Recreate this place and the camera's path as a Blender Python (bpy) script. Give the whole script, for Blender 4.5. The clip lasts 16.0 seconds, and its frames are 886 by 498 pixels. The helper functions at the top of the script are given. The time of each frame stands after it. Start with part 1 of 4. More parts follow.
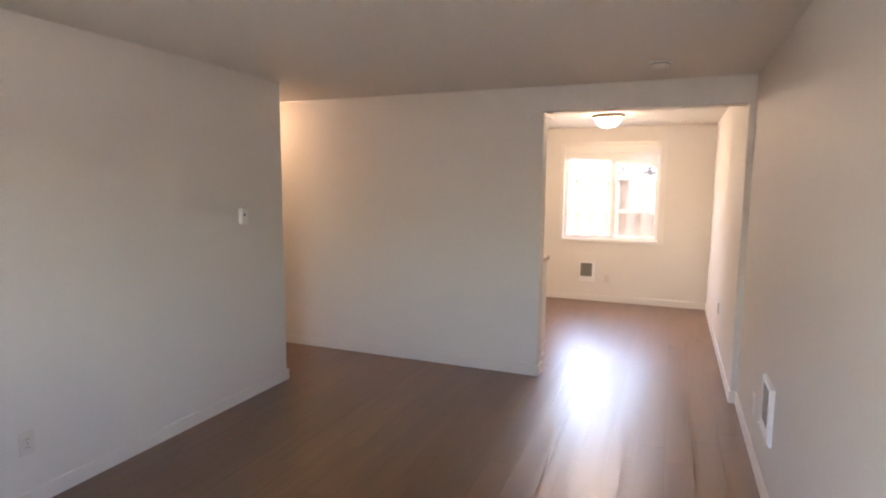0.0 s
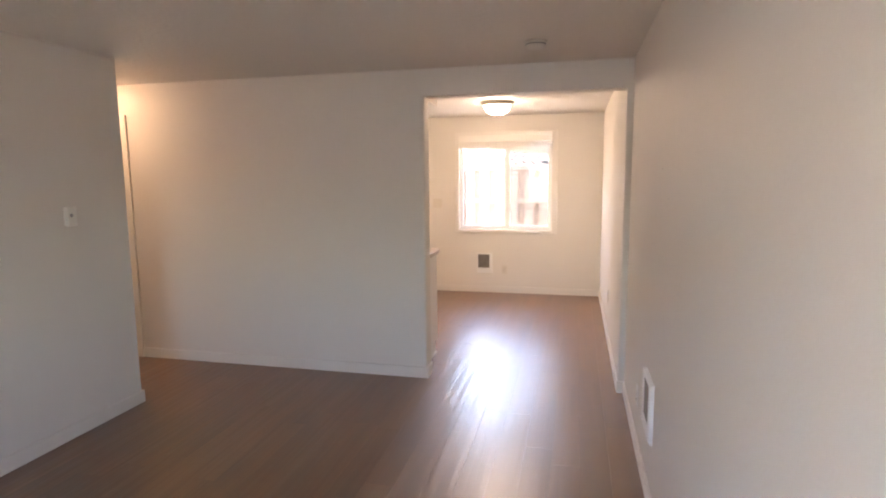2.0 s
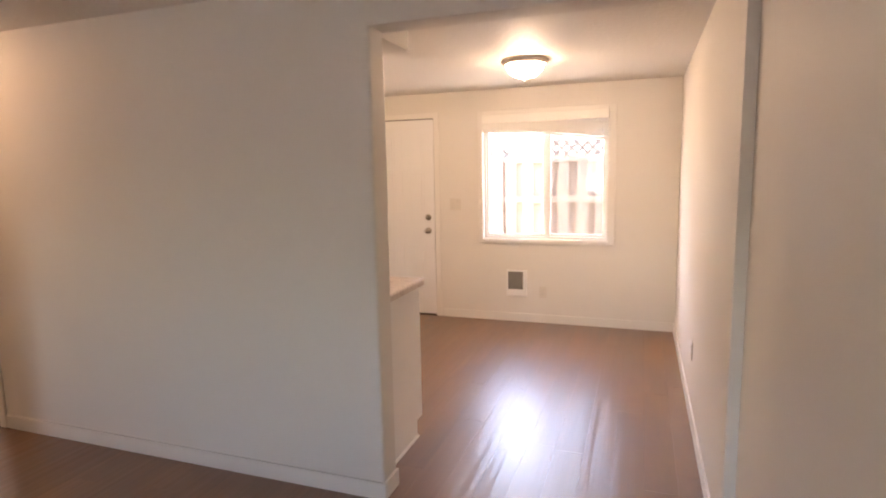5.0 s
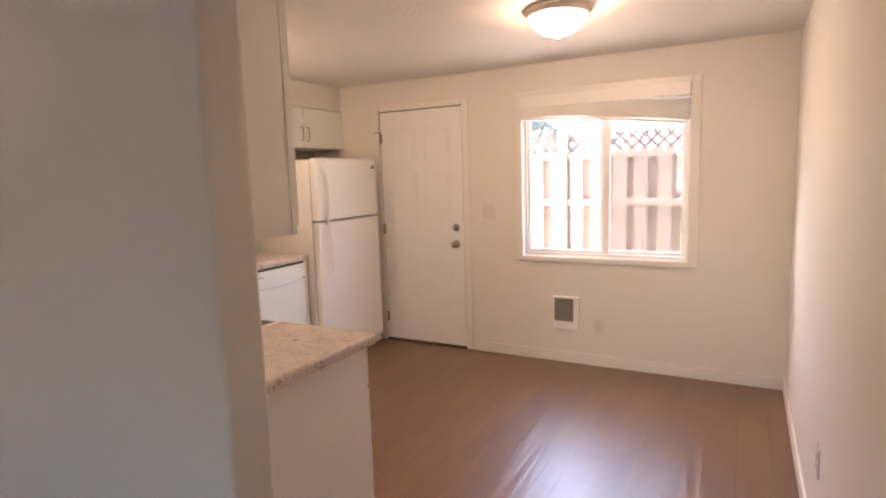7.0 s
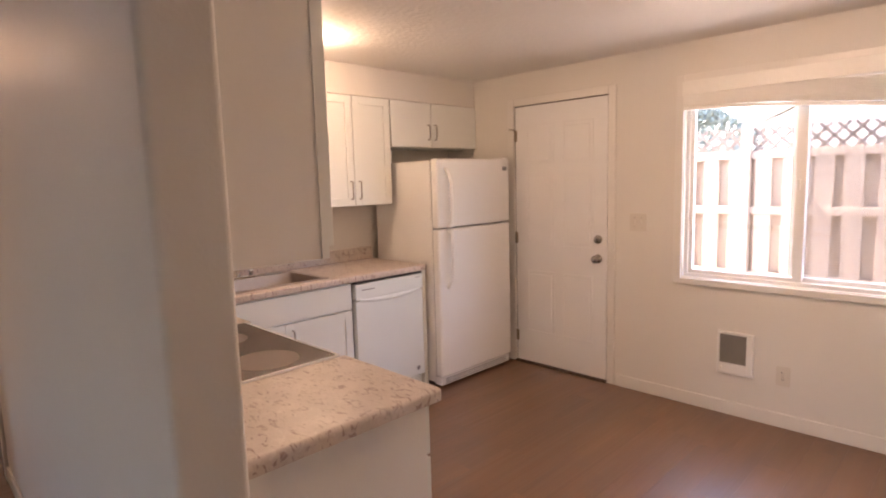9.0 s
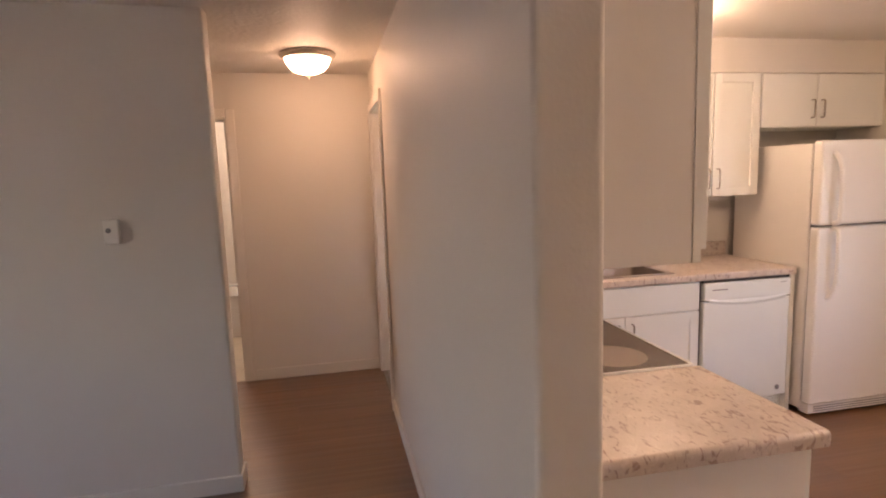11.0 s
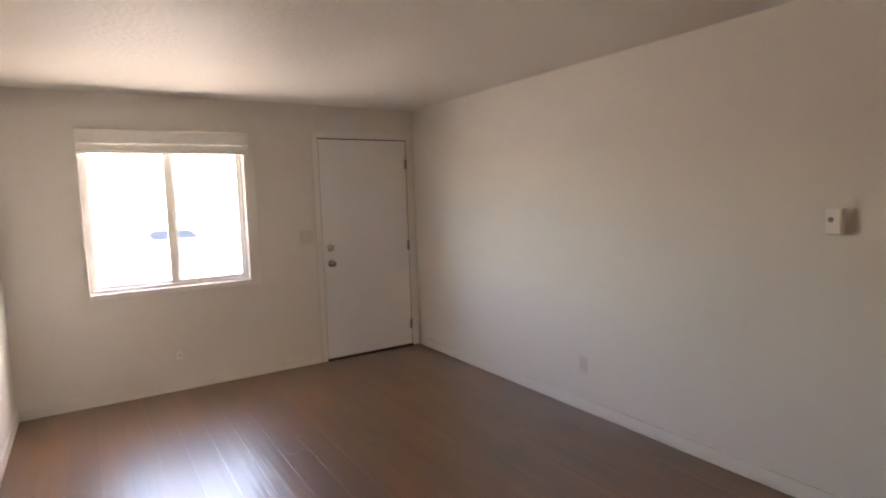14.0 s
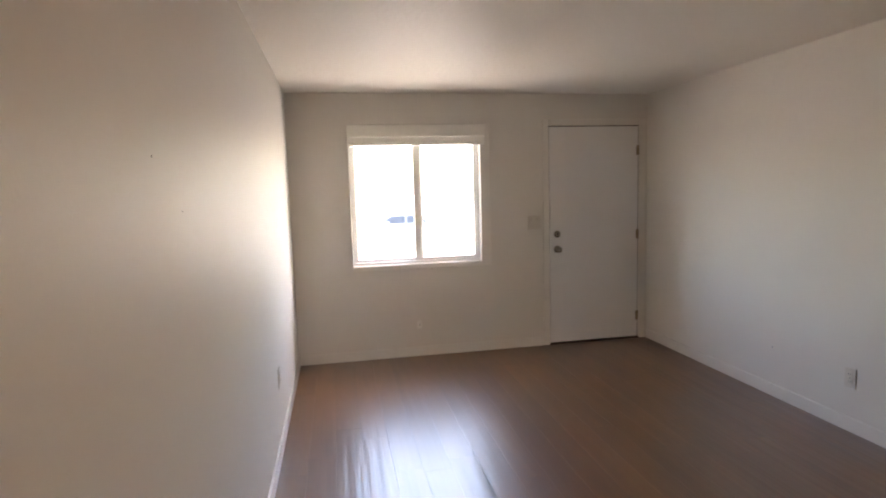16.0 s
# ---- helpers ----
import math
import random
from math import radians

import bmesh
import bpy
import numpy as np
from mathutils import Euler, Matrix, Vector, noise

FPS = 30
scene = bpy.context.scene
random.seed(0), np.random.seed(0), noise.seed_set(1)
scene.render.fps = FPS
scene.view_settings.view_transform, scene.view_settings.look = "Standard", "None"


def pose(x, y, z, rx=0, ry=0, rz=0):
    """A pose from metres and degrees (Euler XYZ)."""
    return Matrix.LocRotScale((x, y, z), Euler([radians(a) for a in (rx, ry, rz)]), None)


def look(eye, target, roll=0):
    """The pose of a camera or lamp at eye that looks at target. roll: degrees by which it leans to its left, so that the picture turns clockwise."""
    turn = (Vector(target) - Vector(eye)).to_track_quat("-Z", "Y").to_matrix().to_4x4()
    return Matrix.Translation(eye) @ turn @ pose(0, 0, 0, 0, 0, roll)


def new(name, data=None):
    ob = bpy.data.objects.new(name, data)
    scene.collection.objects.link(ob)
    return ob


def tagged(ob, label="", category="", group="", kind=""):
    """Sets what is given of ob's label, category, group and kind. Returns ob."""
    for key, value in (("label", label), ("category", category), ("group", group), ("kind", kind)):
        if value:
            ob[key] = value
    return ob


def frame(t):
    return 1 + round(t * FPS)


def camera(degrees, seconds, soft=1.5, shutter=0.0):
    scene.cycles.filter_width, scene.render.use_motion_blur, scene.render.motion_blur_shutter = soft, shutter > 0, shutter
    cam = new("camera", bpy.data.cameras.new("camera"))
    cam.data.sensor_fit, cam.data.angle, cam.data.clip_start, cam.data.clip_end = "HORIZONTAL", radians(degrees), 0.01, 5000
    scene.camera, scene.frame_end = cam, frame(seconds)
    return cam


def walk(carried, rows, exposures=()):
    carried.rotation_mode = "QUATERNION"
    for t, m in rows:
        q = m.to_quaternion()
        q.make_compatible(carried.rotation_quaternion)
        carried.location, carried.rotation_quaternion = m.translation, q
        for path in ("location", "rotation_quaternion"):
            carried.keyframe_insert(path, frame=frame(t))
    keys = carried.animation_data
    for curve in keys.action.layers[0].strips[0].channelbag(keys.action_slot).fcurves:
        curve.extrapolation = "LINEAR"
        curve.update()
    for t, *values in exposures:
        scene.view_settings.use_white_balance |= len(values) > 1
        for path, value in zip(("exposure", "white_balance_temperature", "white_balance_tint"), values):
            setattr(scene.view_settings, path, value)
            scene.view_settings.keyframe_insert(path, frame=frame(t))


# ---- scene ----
cam = camera(76.7, 16.0, soft=2.0)
PATH = [
    (0, (0.956, 0.489, 1.546), (0.204, 2.327, 1.317), 0.4),
    (0.5, (0.957, 0.541, 1.545), (0.397, 2.447, 1.316), 0.0),
    (1, (0.993, 0.614, 1.544), (0.534, 2.545, 1.299), -0.3),
    (1.5, (1.056, 0.719, 1.538), (0.614, 2.653, 1.288), -0.4),
    (2, (1.082, 0.868, 1.535), (0.625, 2.798, 1.278), -0.5),
    (2.5, (1.061, 1.083, 1.545), (0.549, 2.997, 1.269), -0.7),
    (3, (1.035, 1.336, 1.555), (0.483, 3.239, 1.279), -0.8),
    (3.2, (1.037, 1.449, 1.557), (0.479, 3.349, 1.273), -0.9),
    (5.3, (1.101, 2.885, 1.477), (0.38, 4.733, 1.217), -1.3),
    (5.5, (1.107, 3.011, 1.468), (0.341, 4.84, 1.209), -1.5),
    (6, (1.08, 3.323, 1.466), (0.235, 5.118, 1.212), -1.4),
    (6.5, (1.089, 3.626, 1.473), (0.198, 5.398, 1.216), -1.7),
    (7, (1.133, 3.95, 1.485), (0.187, 5.693, 1.225), -1.8),
    (7.5, (1.102, 4.214, 1.478), (0.113, 5.933, 1.22), -1.8),
    (8, (1.08, 4.473, 1.481), (0.019, 6.15, 1.231), -1.8),
    (8.2, (1.071, 4.546, 1.482), (-0.039, 6.192, 1.235), -1.7),
    (10.3, (0.990, 4.545, 1.535), (-0.853, 5.280, 1.278), -1.9),
    (10.5, (0.985, 4.525, 1.540), (-0.892, 5.164, 1.278), -1.9),
    (11, (0.953, 4.505, 1.525), (-0.988, 4.904, 1.263), -1.9),
    (11.5, (0.885, 4.550, 1.500), (-1.098, 4.614, 1.248), -2.2),
    (12, (0.762, 4.545, 1.488), (-1.202, 4.259, 1.240), -2.4),
    (12.5, (0.762, 4.582, 1.528), (-1.093, 3.875, 1.284), -2.35),
    (13, (0.880, 4.735, 1.492), (-0.713, 3.541, 1.302), -2.5),
    (13.5, (0.885, 4.716, 1.498), (-0.420, 3.211, 1.306), -2.2),
    (14, (0.939, 4.689, 1.492), (-0.13, 3.01, 1.296), -1.8),
    (14.5, (1.052, 4.703, 1.49), (0.182, 2.913, 1.293), -1.8),
    (15, (1.069, 4.721, 1.482), (0.397, 2.848, 1.281), -1.8),
    (15.5, (1.087, 4.747, 1.485), (0.578, 2.824, 1.282), -1.9),
    (16, (1.071, 4.739, 1.474), (0.703, 2.784, 1.263), -1.7),
]
EXPOSURES = [
    (0.0, 5.38, 7300, 19), (3.0, 5.36, 7350, 20), (5.5, 5.26, 7750, 23), (8.0, 4.88, 7250, 25),
    (10.5, 4.88, 7800, 31), (11.5, 5.15, 7850, 28), (12.5, 5.28, 8200, 26), (13.0, 5.44, 8250, 25), (13.5, 5.44, 8200, 22), (14.5, 5.31, 7800, 18), (16.0, 5.19, 7700, 17),
]
walk(cam, [(t, look(eye, target, roll)) for t, eye, target, roll in PATH], EXPOSURES)

# ---- plan, in metres ----
W, E, KE = -1.815, 1.445, 1.403          # living room west and east walls, kitchen east wall
S, N = -0.115, 8.147                     # outer walls with the two windows
P0, P1 = 4.87, 5.012                     # partition between living room and kitchen
KW = -2.50                               # kitchen west wall
HX, HW = -3.424, 4.012                    # hall end wall, end of the living room's west wall
C, HEAD = 2.30, 2.11                     # ceiling and opening heights
HS = 2.9                                 # south end of the hall

# ---- world, sun, window portals ----
world = bpy.data.worlds.new("sky")
scene.world = world
world.use_nodes = True
wn = world.node_tree.nodes
sky = wn.new("ShaderNodeTexSky")
sky.sky_type = "NISHITA"
sky.sun_disc = False
sky.sun_elevation = radians(52)
sky.sun_rotation = radians(268)
sky.air_density, sky.dust_density = 1.0, 2.5
wn["Background"].inputs["Strength"].default_value = 0.15
world.node_tree.links.new(sky.outputs[0], wn["Background"].inputs["Color"])

sun = new("sun", bpy.data.lights.new("sun", "SUN"))
sun.data.energy, sun.data.angle, sun.data.color = 4.5, radians(0.5), (1.0, 0.95, 0.88)
sun.matrix_world = look((0, 0, 0), (0.60, 0.02, -0.80))


def portal(name, x, y, z, sx, sz, facing):
    ob = new(name, bpy.data.lights.new(name, "AREA"))
    ob.data.shape, ob.data.size, ob.data.size_y = "RECTANGLE", sx, sz
    ob.data.cycles.is_portal = True
    ob.matrix_world = look((x, y, z), (x, y + facing, z))


portal("window_portal", 0.33, S - 0.12, 1.36, 1.2, 1.05, 1)
portal("window_portal", 0.19, N + 0.12, 1.36, 1.2, 1.1, -1)

# ---- materials ----


def material(name, colour, rough=0.5, metal=0.0, scale=8.0, vary=0.04, bump=0.0, bump_scale=200.0, coat=0.0, wear=0.0, spec=0.5, depth=0.0025):
    m = bpy.data.materials.new(name)
    m.use_nodes = True
    nt = m.node_tree
    b = nt.nodes["Principled BSDF"]
    b.inputs["Roughness"].default_value = rough
    b.inputs["Metallic"].default_value = metal
    b.inputs["Coat Weight"].default_value = coat
    b.inputs["Specular IOR Level"].default_value = spec
    co = nt.nodes.new("ShaderNodeTexCoord")
    n1 = nt.nodes.new("ShaderNodeTexNoise")
    n1.inputs["Scale"].default_value, n1.inputs["Detail"].default_value = scale, 6
    nt.links.new(co.outputs["Object"], n1.inputs["Vector"])
    mix = nt.nodes.new("ShaderNodeMix")
    mix.data_type = "RGBA"
    lo = [max(0, c * (1 - vary)) for c in colour]
    hi = [min(1, c * (1 + vary)) for c in colour]
    mix.inputs["A"].default_value, mix.inputs["B"].default_value = (*lo, 1), (*hi, 1)
    nt.links.new(n1.outputs["Fac"], mix.inputs["Factor"])
    nt.links.new(mix.outputs["Result"], b.inputs["Base Color"])
    if wear:
        n3 = nt.nodes.new("ShaderNodeTexNoise")
        n3.inputs["Scale"].default_value, n3.inputs["Detail"].default_value = scale * 4, 4
        nt.links.new(co.outputs["Object"], n3.inputs["Vector"])
        r = nt.nodes.new("ShaderNodeMapRange")
        r.inputs["To Min"].default_value, r.inputs["To Max"].default_value = rough - wear, rough + wear
        nt.links.new(n3.outputs["Fac"], r.inputs["Value"])
        nt.links.new(r.outputs["Result"], b.inputs["Roughness"])
    if bump:
        n2 = nt.nodes.new("ShaderNodeTexNoise")
        n2.inputs["Scale"].default_value, n2.inputs["Detail"].default_value = bump_scale, 3
        nt.links.new(co.outputs["Object"], n2.inputs["Vector"])
        bp = nt.nodes.new("ShaderNodeBump")
        bp.inputs["Strength"].default_value, bp.inputs["Distance"].default_value = bump, depth
        nt.links.new(n2.outputs["Fac"], bp.inputs["Height"])
        nt.links.new(bp.outputs["Normal"], b.inputs["Normal"])
    return m


def glow(name, colour, strength):
    m = bpy.data.materials.new(name)
    m.use_nodes = True
    b = m.node_tree.nodes["Principled BSDF"]
    b.inputs["Base Color"].default_value = (0.9, 0.88, 0.84, 1)
    b.inputs["Roughness"].default_value = 0.3
    b.inputs["Emission Color"].default_value = (*colour, 1)
    b.inputs["Emission Strength"].default_value = strength
    return m


def wood_floor():
    m = bpy.data.materials.new("vinyl_plank")
    m.use_nodes = True
    nt = m.node_tree
    b = nt.nodes["Principled BSDF"]
    b.inputs["Specular IOR Level"].default_value = 0.25
    b.inputs["Coat Weight"].default_value = 1.0
    b.inputs["Coat IOR"].default_value = 1.76
    L = nt.links.new
    co = nt.nodes.new("ShaderNodeTexCoord")
    info = nt.nodes.new("ShaderNodeObjectInfo")
    off = nt.nodes.new("ShaderNodeVectorMath")
    off.operation = "MULTIPLY_ADD"
    comb = nt.nodes.new("ShaderNodeCombineXYZ")
    for s in ("X", "Y", "Z"):
        L(info.outputs["Random"], comb.inputs[s])
    off.inputs[1].default_value = (37.0, 53.0, 71.0)
    L(comb.outputs[0], off.inputs[0])
    L(co.outputs["Object"], off.inputs[2])
    stretch = nt.nodes.new("ShaderNodeVectorMath")
    stretch.operation = "MULTIPLY"
    stretch.inputs[1].default_value = (1.0, 0.16, 1.0)
    L(off.outputs[0], stretch.inputs[0])
    grain = nt.nodes.new("ShaderNodeTexNoise")
    grain.inputs["Scale"].default_value, grain.inputs["Detail"].default_value, grain.inputs["Distortion"].default_value = 7, 2, 0.3
    L(stretch.outputs[0], grain.inputs["Vector"])
    fine = nt.nodes.new("ShaderNodeTexNoise")
    fine.inputs["Scale"].default_value, fine.inputs["Detail"].default_value = 90, 2
    L(stretch.outputs[0], fine.inputs["Vector"])
    ramp = nt.nodes.new("ShaderNodeValToRGB")
    e = ramp.color_ramp.elements
    e[0].position, e[0].color = 0.25, (0.110, 0.042, 0.0108, 1)
    e[1].position, e[1].color = 0.75, (0.193, 0.078, 0.0220, 1)
    mid = e.new(0.5)
    mid.color = (0.148, 0.058, 0.0155, 1)
    L(grain.outputs["Fac"], ramp.inputs["Fac"])
    hsv = nt.nodes.new("ShaderNodeHueSaturation")
    mr = nt.nodes.new("ShaderNodeMapRange")
    mr.inputs["To Min"].default_value, mr.inputs["To Max"].default_value = 0.93, 1.07
    L(info.outputs["Random"], mr.inputs["Value"])
    L(mr.outputs["Result"], hsv.inputs["Value"])
    L(ramp.outputs["Color"], hsv.inputs["Color"])
    mul = nt.nodes.new("ShaderNodeMix")
    mul.data_type, mul.blend_type = "RGBA", "MULTIPLY"
    mul.inputs["Factor"].default_value = 0.10
    L(hsv.outputs["Color"], mul.inputs["A"])
    L(fine.outputs["Fac"], mul.inputs["B"])
    L(mul.outputs["Result"], b.inputs["Base Color"])
    rr = nt.nodes.new("ShaderNodeMapRange")
    rr.inputs["To Min"].default_value, rr.inputs["To Max"].default_value = 0.46, 0.50
    L(grain.outputs["Fac"], rr.inputs["Value"])
    L(rr.outputs["Result"], b.inputs["Roughness"])
    streak = nt.nodes.new("ShaderNodeTexNoise")
    streak.inputs["Scale"].default_value, streak.inputs["Detail"].default_value = 26, 2
    thin = nt.nodes.new("ShaderNodeVectorMath")
    thin.operation = "MULTIPLY"
    thin.inputs[1].default_value = (1.0, 0.05, 1.0)
    L(off.outputs[0], thin.inputs[0])
    L(thin.outputs[0], streak.inputs["Vector"])
    cr = nt.nodes.new("ShaderNodeMapRange")
    cr.inputs["From Min"].default_value, cr.inputs["From Max"].default_value = 0.3, 0.7
    cr.inputs["To Min"].default_value, cr.inputs["To Max"].default_value = 0.315, 0.33
    L(streak.outputs["Fac"], cr.inputs["Value"])
    L(cr.outputs["Result"], b.inputs["Coat Roughness"])
    ripple = nt.nodes.new("ShaderNodeTexNoise")
    ripple.inputs["Scale"].default_value, ripple.inputs["Detail"].default_value = 19, 2
    long = nt.nodes.new("ShaderNodeVectorMath")
    long.operation = "MULTIPLY"
    long.inputs[1].default_value = (1.0, 0.045, 1.0)
    L(off.outputs[0], long.inputs[0])
    L(long.outputs[0], ripple.inputs["Vector"])
    bp = nt.nodes.new("ShaderNodeBump")
    bp.inputs["Strength"].default_value, bp.inputs["Distance"].default_value = 1.0, 0.0045
    L(ripple.outputs["Fac"], bp.inputs["Height"])
    L(bp.outputs["Normal"], b.inputs["Coat Normal"])
    return m


def laminate():
    m = bpy.data.materials.new("stone_look_laminate")
    m.use_nodes = True
    nt = m.node_tree
    b = nt.nodes["Principled BSDF"]
    b.inputs["Roughness"].default_value = 0.32
    L = nt.links.new
    co = nt.nodes.new("ShaderNodeTexCoord")
    brush = nt.nodes.new("ShaderNodeVectorMath")
    brush.operation = "MULTIPLY"
    brush.inputs[1].default_value = (0.62, 1.25, 0.9)
    L(co.outputs["Object"], brush.inputs[0])
    vein = nt.nodes.new("ShaderNodeTexNoise")
    vein.inputs["Scale"].default_value, vein.inputs["Detail"].default_value, vein.inputs["Distortion"].default_value = 33, 2.5, 1.6
    L(brush.outputs[0], vein.inputs["Vector"])
    r1 = nt.nodes.new("ShaderNodeValToRGB")
    e = r1.color_ramp.elements
    e[0].position, e[0].color = 0.30, (0.33, 0.24, 0.21, 1)
    e[1].position, e[1].color = 0.70, (0.67, 0.615, 0.56, 1)
    for at, c in ((0.38, (0.46, 0.375, 0.34)), (0.42, (0.55, 0.485, 0.43)), (0.48, (0.63, 0.565, 0.515)), (0.58, (0.585, 0.515, 0.465))):
        k = e.new(at)
        k.color = (*c, 1)
    L(vein.outputs["Fac"], r1.inputs["Fac"])
    cloud = nt.nodes.new("ShaderNodeTexNoise")
    cloud.inputs["Scale"].default_value, cloud.inputs["Detail"].default_value = 9, 5
    L(co.outputs["Object"], cloud.inputs["Vector"])
    r2 = nt.nodes.new("ShaderNodeValToRGB")
    e = r2.color_ramp.elements
    e[0].position, e[0].color = 0.3, (0.84, 0.80, 0.77, 1)
    e[1].position, e[1].color = 0.7, (1.05, 1.01, 0.99, 1)
    L(cloud.outputs["Fac"], r2.inputs["Fac"])
    mul = nt.nodes.new("ShaderNodeMix")
    mul.data_type, mul.blend_type = "RGBA", "MULTIPLY"
    mul.inputs["Factor"].default_value = 1.0
    L(r1.outputs["Color"], mul.inputs["A"])
    L(r2.outputs["Color"], mul.inputs["B"])
    L(mul.outputs["Result"], b.inputs["Base Color"])
    return m


def glass(name, tint=(1, 1, 1), gloss=0.06):
    m = bpy.data.materials.new(name)
    m.use_nodes = True
    nt = m.node_tree
    nt.nodes.remove(nt.nodes["Principled BSDF"])
    t = nt.nodes.new("ShaderNodeBsdfTransparent")
    t.inputs["Color"].default_value = (*tint, 1)
    g = nt.nodes.new("ShaderNodeBsdfGlossy")
    g.inputs["Roughness"].default_value = 0.02
    mx = nt.nodes.new("ShaderNodeMixShader")
    mx.inputs["Fac"].default_value = gloss
    nt.links.new(t.outputs[0], mx.inputs[1])
    nt.links.new(g.outputs[0], mx.inputs[2])
    nt.links.new(mx.outputs[0], nt.nodes["Material Output"].inputs["Surface"])
    return m


def screen_mesh():
    m = bpy.data.materials.new("insect_screen")
    m.use_nodes = True
    nt = m.node_tree
    b = nt.nodes["Principled BSDF"]
    b.inputs["Base Color"].default_value = (0.12, 0.12, 0.12, 1)
    b.inputs["Roughness"].default_value = 0.8
    b.inputs["Alpha"].default_value = 0.33
    return m


PAINT = material("wall_paint", (0.70, 0.668, 0.615), 0.53, scale=1.3, vary=0.02, bump=0.36, bump_scale=95, wear=0.08, spec=0.30, depth=0.0018)
CEIL = material("ceiling_texture", (0.74, 0.706, 0.655), 0.55, scale=1.0, vary=0.02, bump=1.0, bump_scale=34, wear=0.08, spec=0.22, depth=0.0040)
TRIM = material("trim_paint", (0.725, 0.695, 0.645), 0.32, scale=3, vary=0.02, bump=0.06, bump_scale=60, wear=0.05)
DOORPAINT = material("door_paint", (0.76, 0.75, 0.735), 0.36, scale=2.2, vary=0.02, bump=0.1, bump_scale=80, wear=0.06)
CAB = material("cabinet_paint", (0.765, 0.775, 0.735), 0.34, scale=4, vary=0.02, bump=0.05, bump_scale=60, wear=0.05)
CABSIDE = material("cabinet_side", (0.78, 0.76, 0.72), 0.45, scale=4, vary=0.025, bump=0.05, bump_scale=70)
VINYL = material("white_vinyl", (0.79, 0.775, 0.75), 0.35, scale=5, vary=0.015)
PLASTIC = material("white_plastic", (0.78, 0.76, 0.71), 0.4, scale=10, vary=0.02)
OFFWHITE = material("almond_plastic", (0.64, 0.595, 0.525), 0.4, scale=10, vary=0.03)
ENAMEL = material("white_enamel", (0.80, 0.79, 0.765), 0.28, scale=3, vary=0.015, bump=0.12, bump_scale=260, coat=0.1)
DISHW = material("dishwasher_enamel", (0.76, 0.80, 0.785), 0.25, scale=3, vary=0.015)
BLIND = material("blind_slat", (0.78, 0.76, 0.71), 0.45, scale=30, vary=0.05)
NICKEL = material("satin_nickel", (0.40, 0.365, 0.325), 0.26, 1.0, scale=20, vary=0.08, wear=0.08)
HINGE = material("hinge_brass", (0.32, 0.26, 0.19), 0.42, 1.0, scale=30, vary=0.15, wear=0.1)
STEEL = material("stainless_steel", (0.42, 0.36, 0.32), 0.45, 1.0, scale=12, vary=0.08, wear=0.1)
CHROME = material("chrome", (0.75, 0.74, 0.73), 0.1, 1.0, scale=12, vary=0.04)
# dark brown put in as the shade of the gaps at the doors
GAP_SHADE = material("door_gap_shade", (0.07, 0.045, 0.03), 0.85, scale=20, vary=0.2)
# near-black that paints in the shade of gaps, slots and recesses
DARK = material("recess_shade", (0.03, 0.028, 0.026), 0.7, scale=20, vary=0.2)
GRILLE = material("heater_grille", (0.22, 0.205, 0.19), 0.5, 0.3, scale=30, vary=0.15)
GREY = material("grey_plastic", (0.25, 0.25, 0.26), 0.4, scale=20, vary=0.05)
COOKGLASS = material("ceramic_cooktop", (0.072, 0.041, 0.031), 0.24, scale=300, vary=0.4, spec=0.22)
BURNER = material("burner_ring", (0.14, 0.088, 0.068), 0.3, scale=200, vary=0.2)
LAMPRIM = material("brushed_nickel_rim", (0.66, 0.59, 0.52), 0.42, 0.6, scale=15, vary=0.06, wear=0.06)
FLOOR = wood_floor()
SUBFLOOR = material("subfloor", (0.05, 0.03, 0.02), 0.9, scale=6, vary=0.2)
COUNTER = laminate()
PANE = glass("window_glass")
SCREEN = screen_mesh()
KLAMP = glow("lit_glass_kitchen", (1.0, 0.78, 0.58), 2.55)
HLAMP = glow("lit_glass_hall", (1.0, 0.67, 0.44), 1.08)
BULB = glow("lit_globe", (1.0, 0.76, 0.54), 3.2)
CARPET = material("carpet", (0.42, 0.40, 0.37), 0.95, scale=60, vary=0.15, bump=1.0, bump_scale=500)
SHEETVINYL = material("sheet_vinyl", (0.62, 0.56, 0.47), 0.4, scale=9, vary=0.12, wear=0.08)
TUBMAT = material("tub_enamel", (0.82, 0.81, 0.79), 0.15, scale=2, vary=0.01, coat=0.3)
SIDING = material("siding_paint", (0.55, 0.52, 0.47), 0.7, scale=5, vary=0.06, bump=0.3, bump_scale=60)
ROOFING = material("roof_shingle", (0.09, 0.085, 0.08), 0.9, scale=30, vary=0.3, bump=0.8, bump_scale=80)
CEDAR = material("weathered_cedar", (0.21, 0.16, 0.122), 0.8, scale=14, vary=0.25, bump=0.5, bump_scale=70, wear=0.08)
# back boards' cedar, coloured lighter to offset the shade they stand in
CEDAR2 = material("weathered_cedar_lifted", (0.27, 0.20, 0.145), 0.85, scale=14, vary=0.3, bump=0.5, bump_scale=70, wear=0.08)
LATTICE = material("dark_lattice_wood", (0.10, 0.078, 0.064), 0.85, scale=14, vary=0.25, bump=0.4, bump_scale=70)
CONCRETE = material("pale_concrete", (0.168, 0.163, 0.155), 0.85, scale=3, vary=0.12, bump=0.4, bump_scale=90)
BARK = material("bark", (0.12, 0.09, 0.065), 0.9, scale=20, vary=0.3, bump=1, bump_scale=30)
LEAF = material("leaf", (0.085, 0.112, 0.09), 0.6, scale=3, vary=0.4)
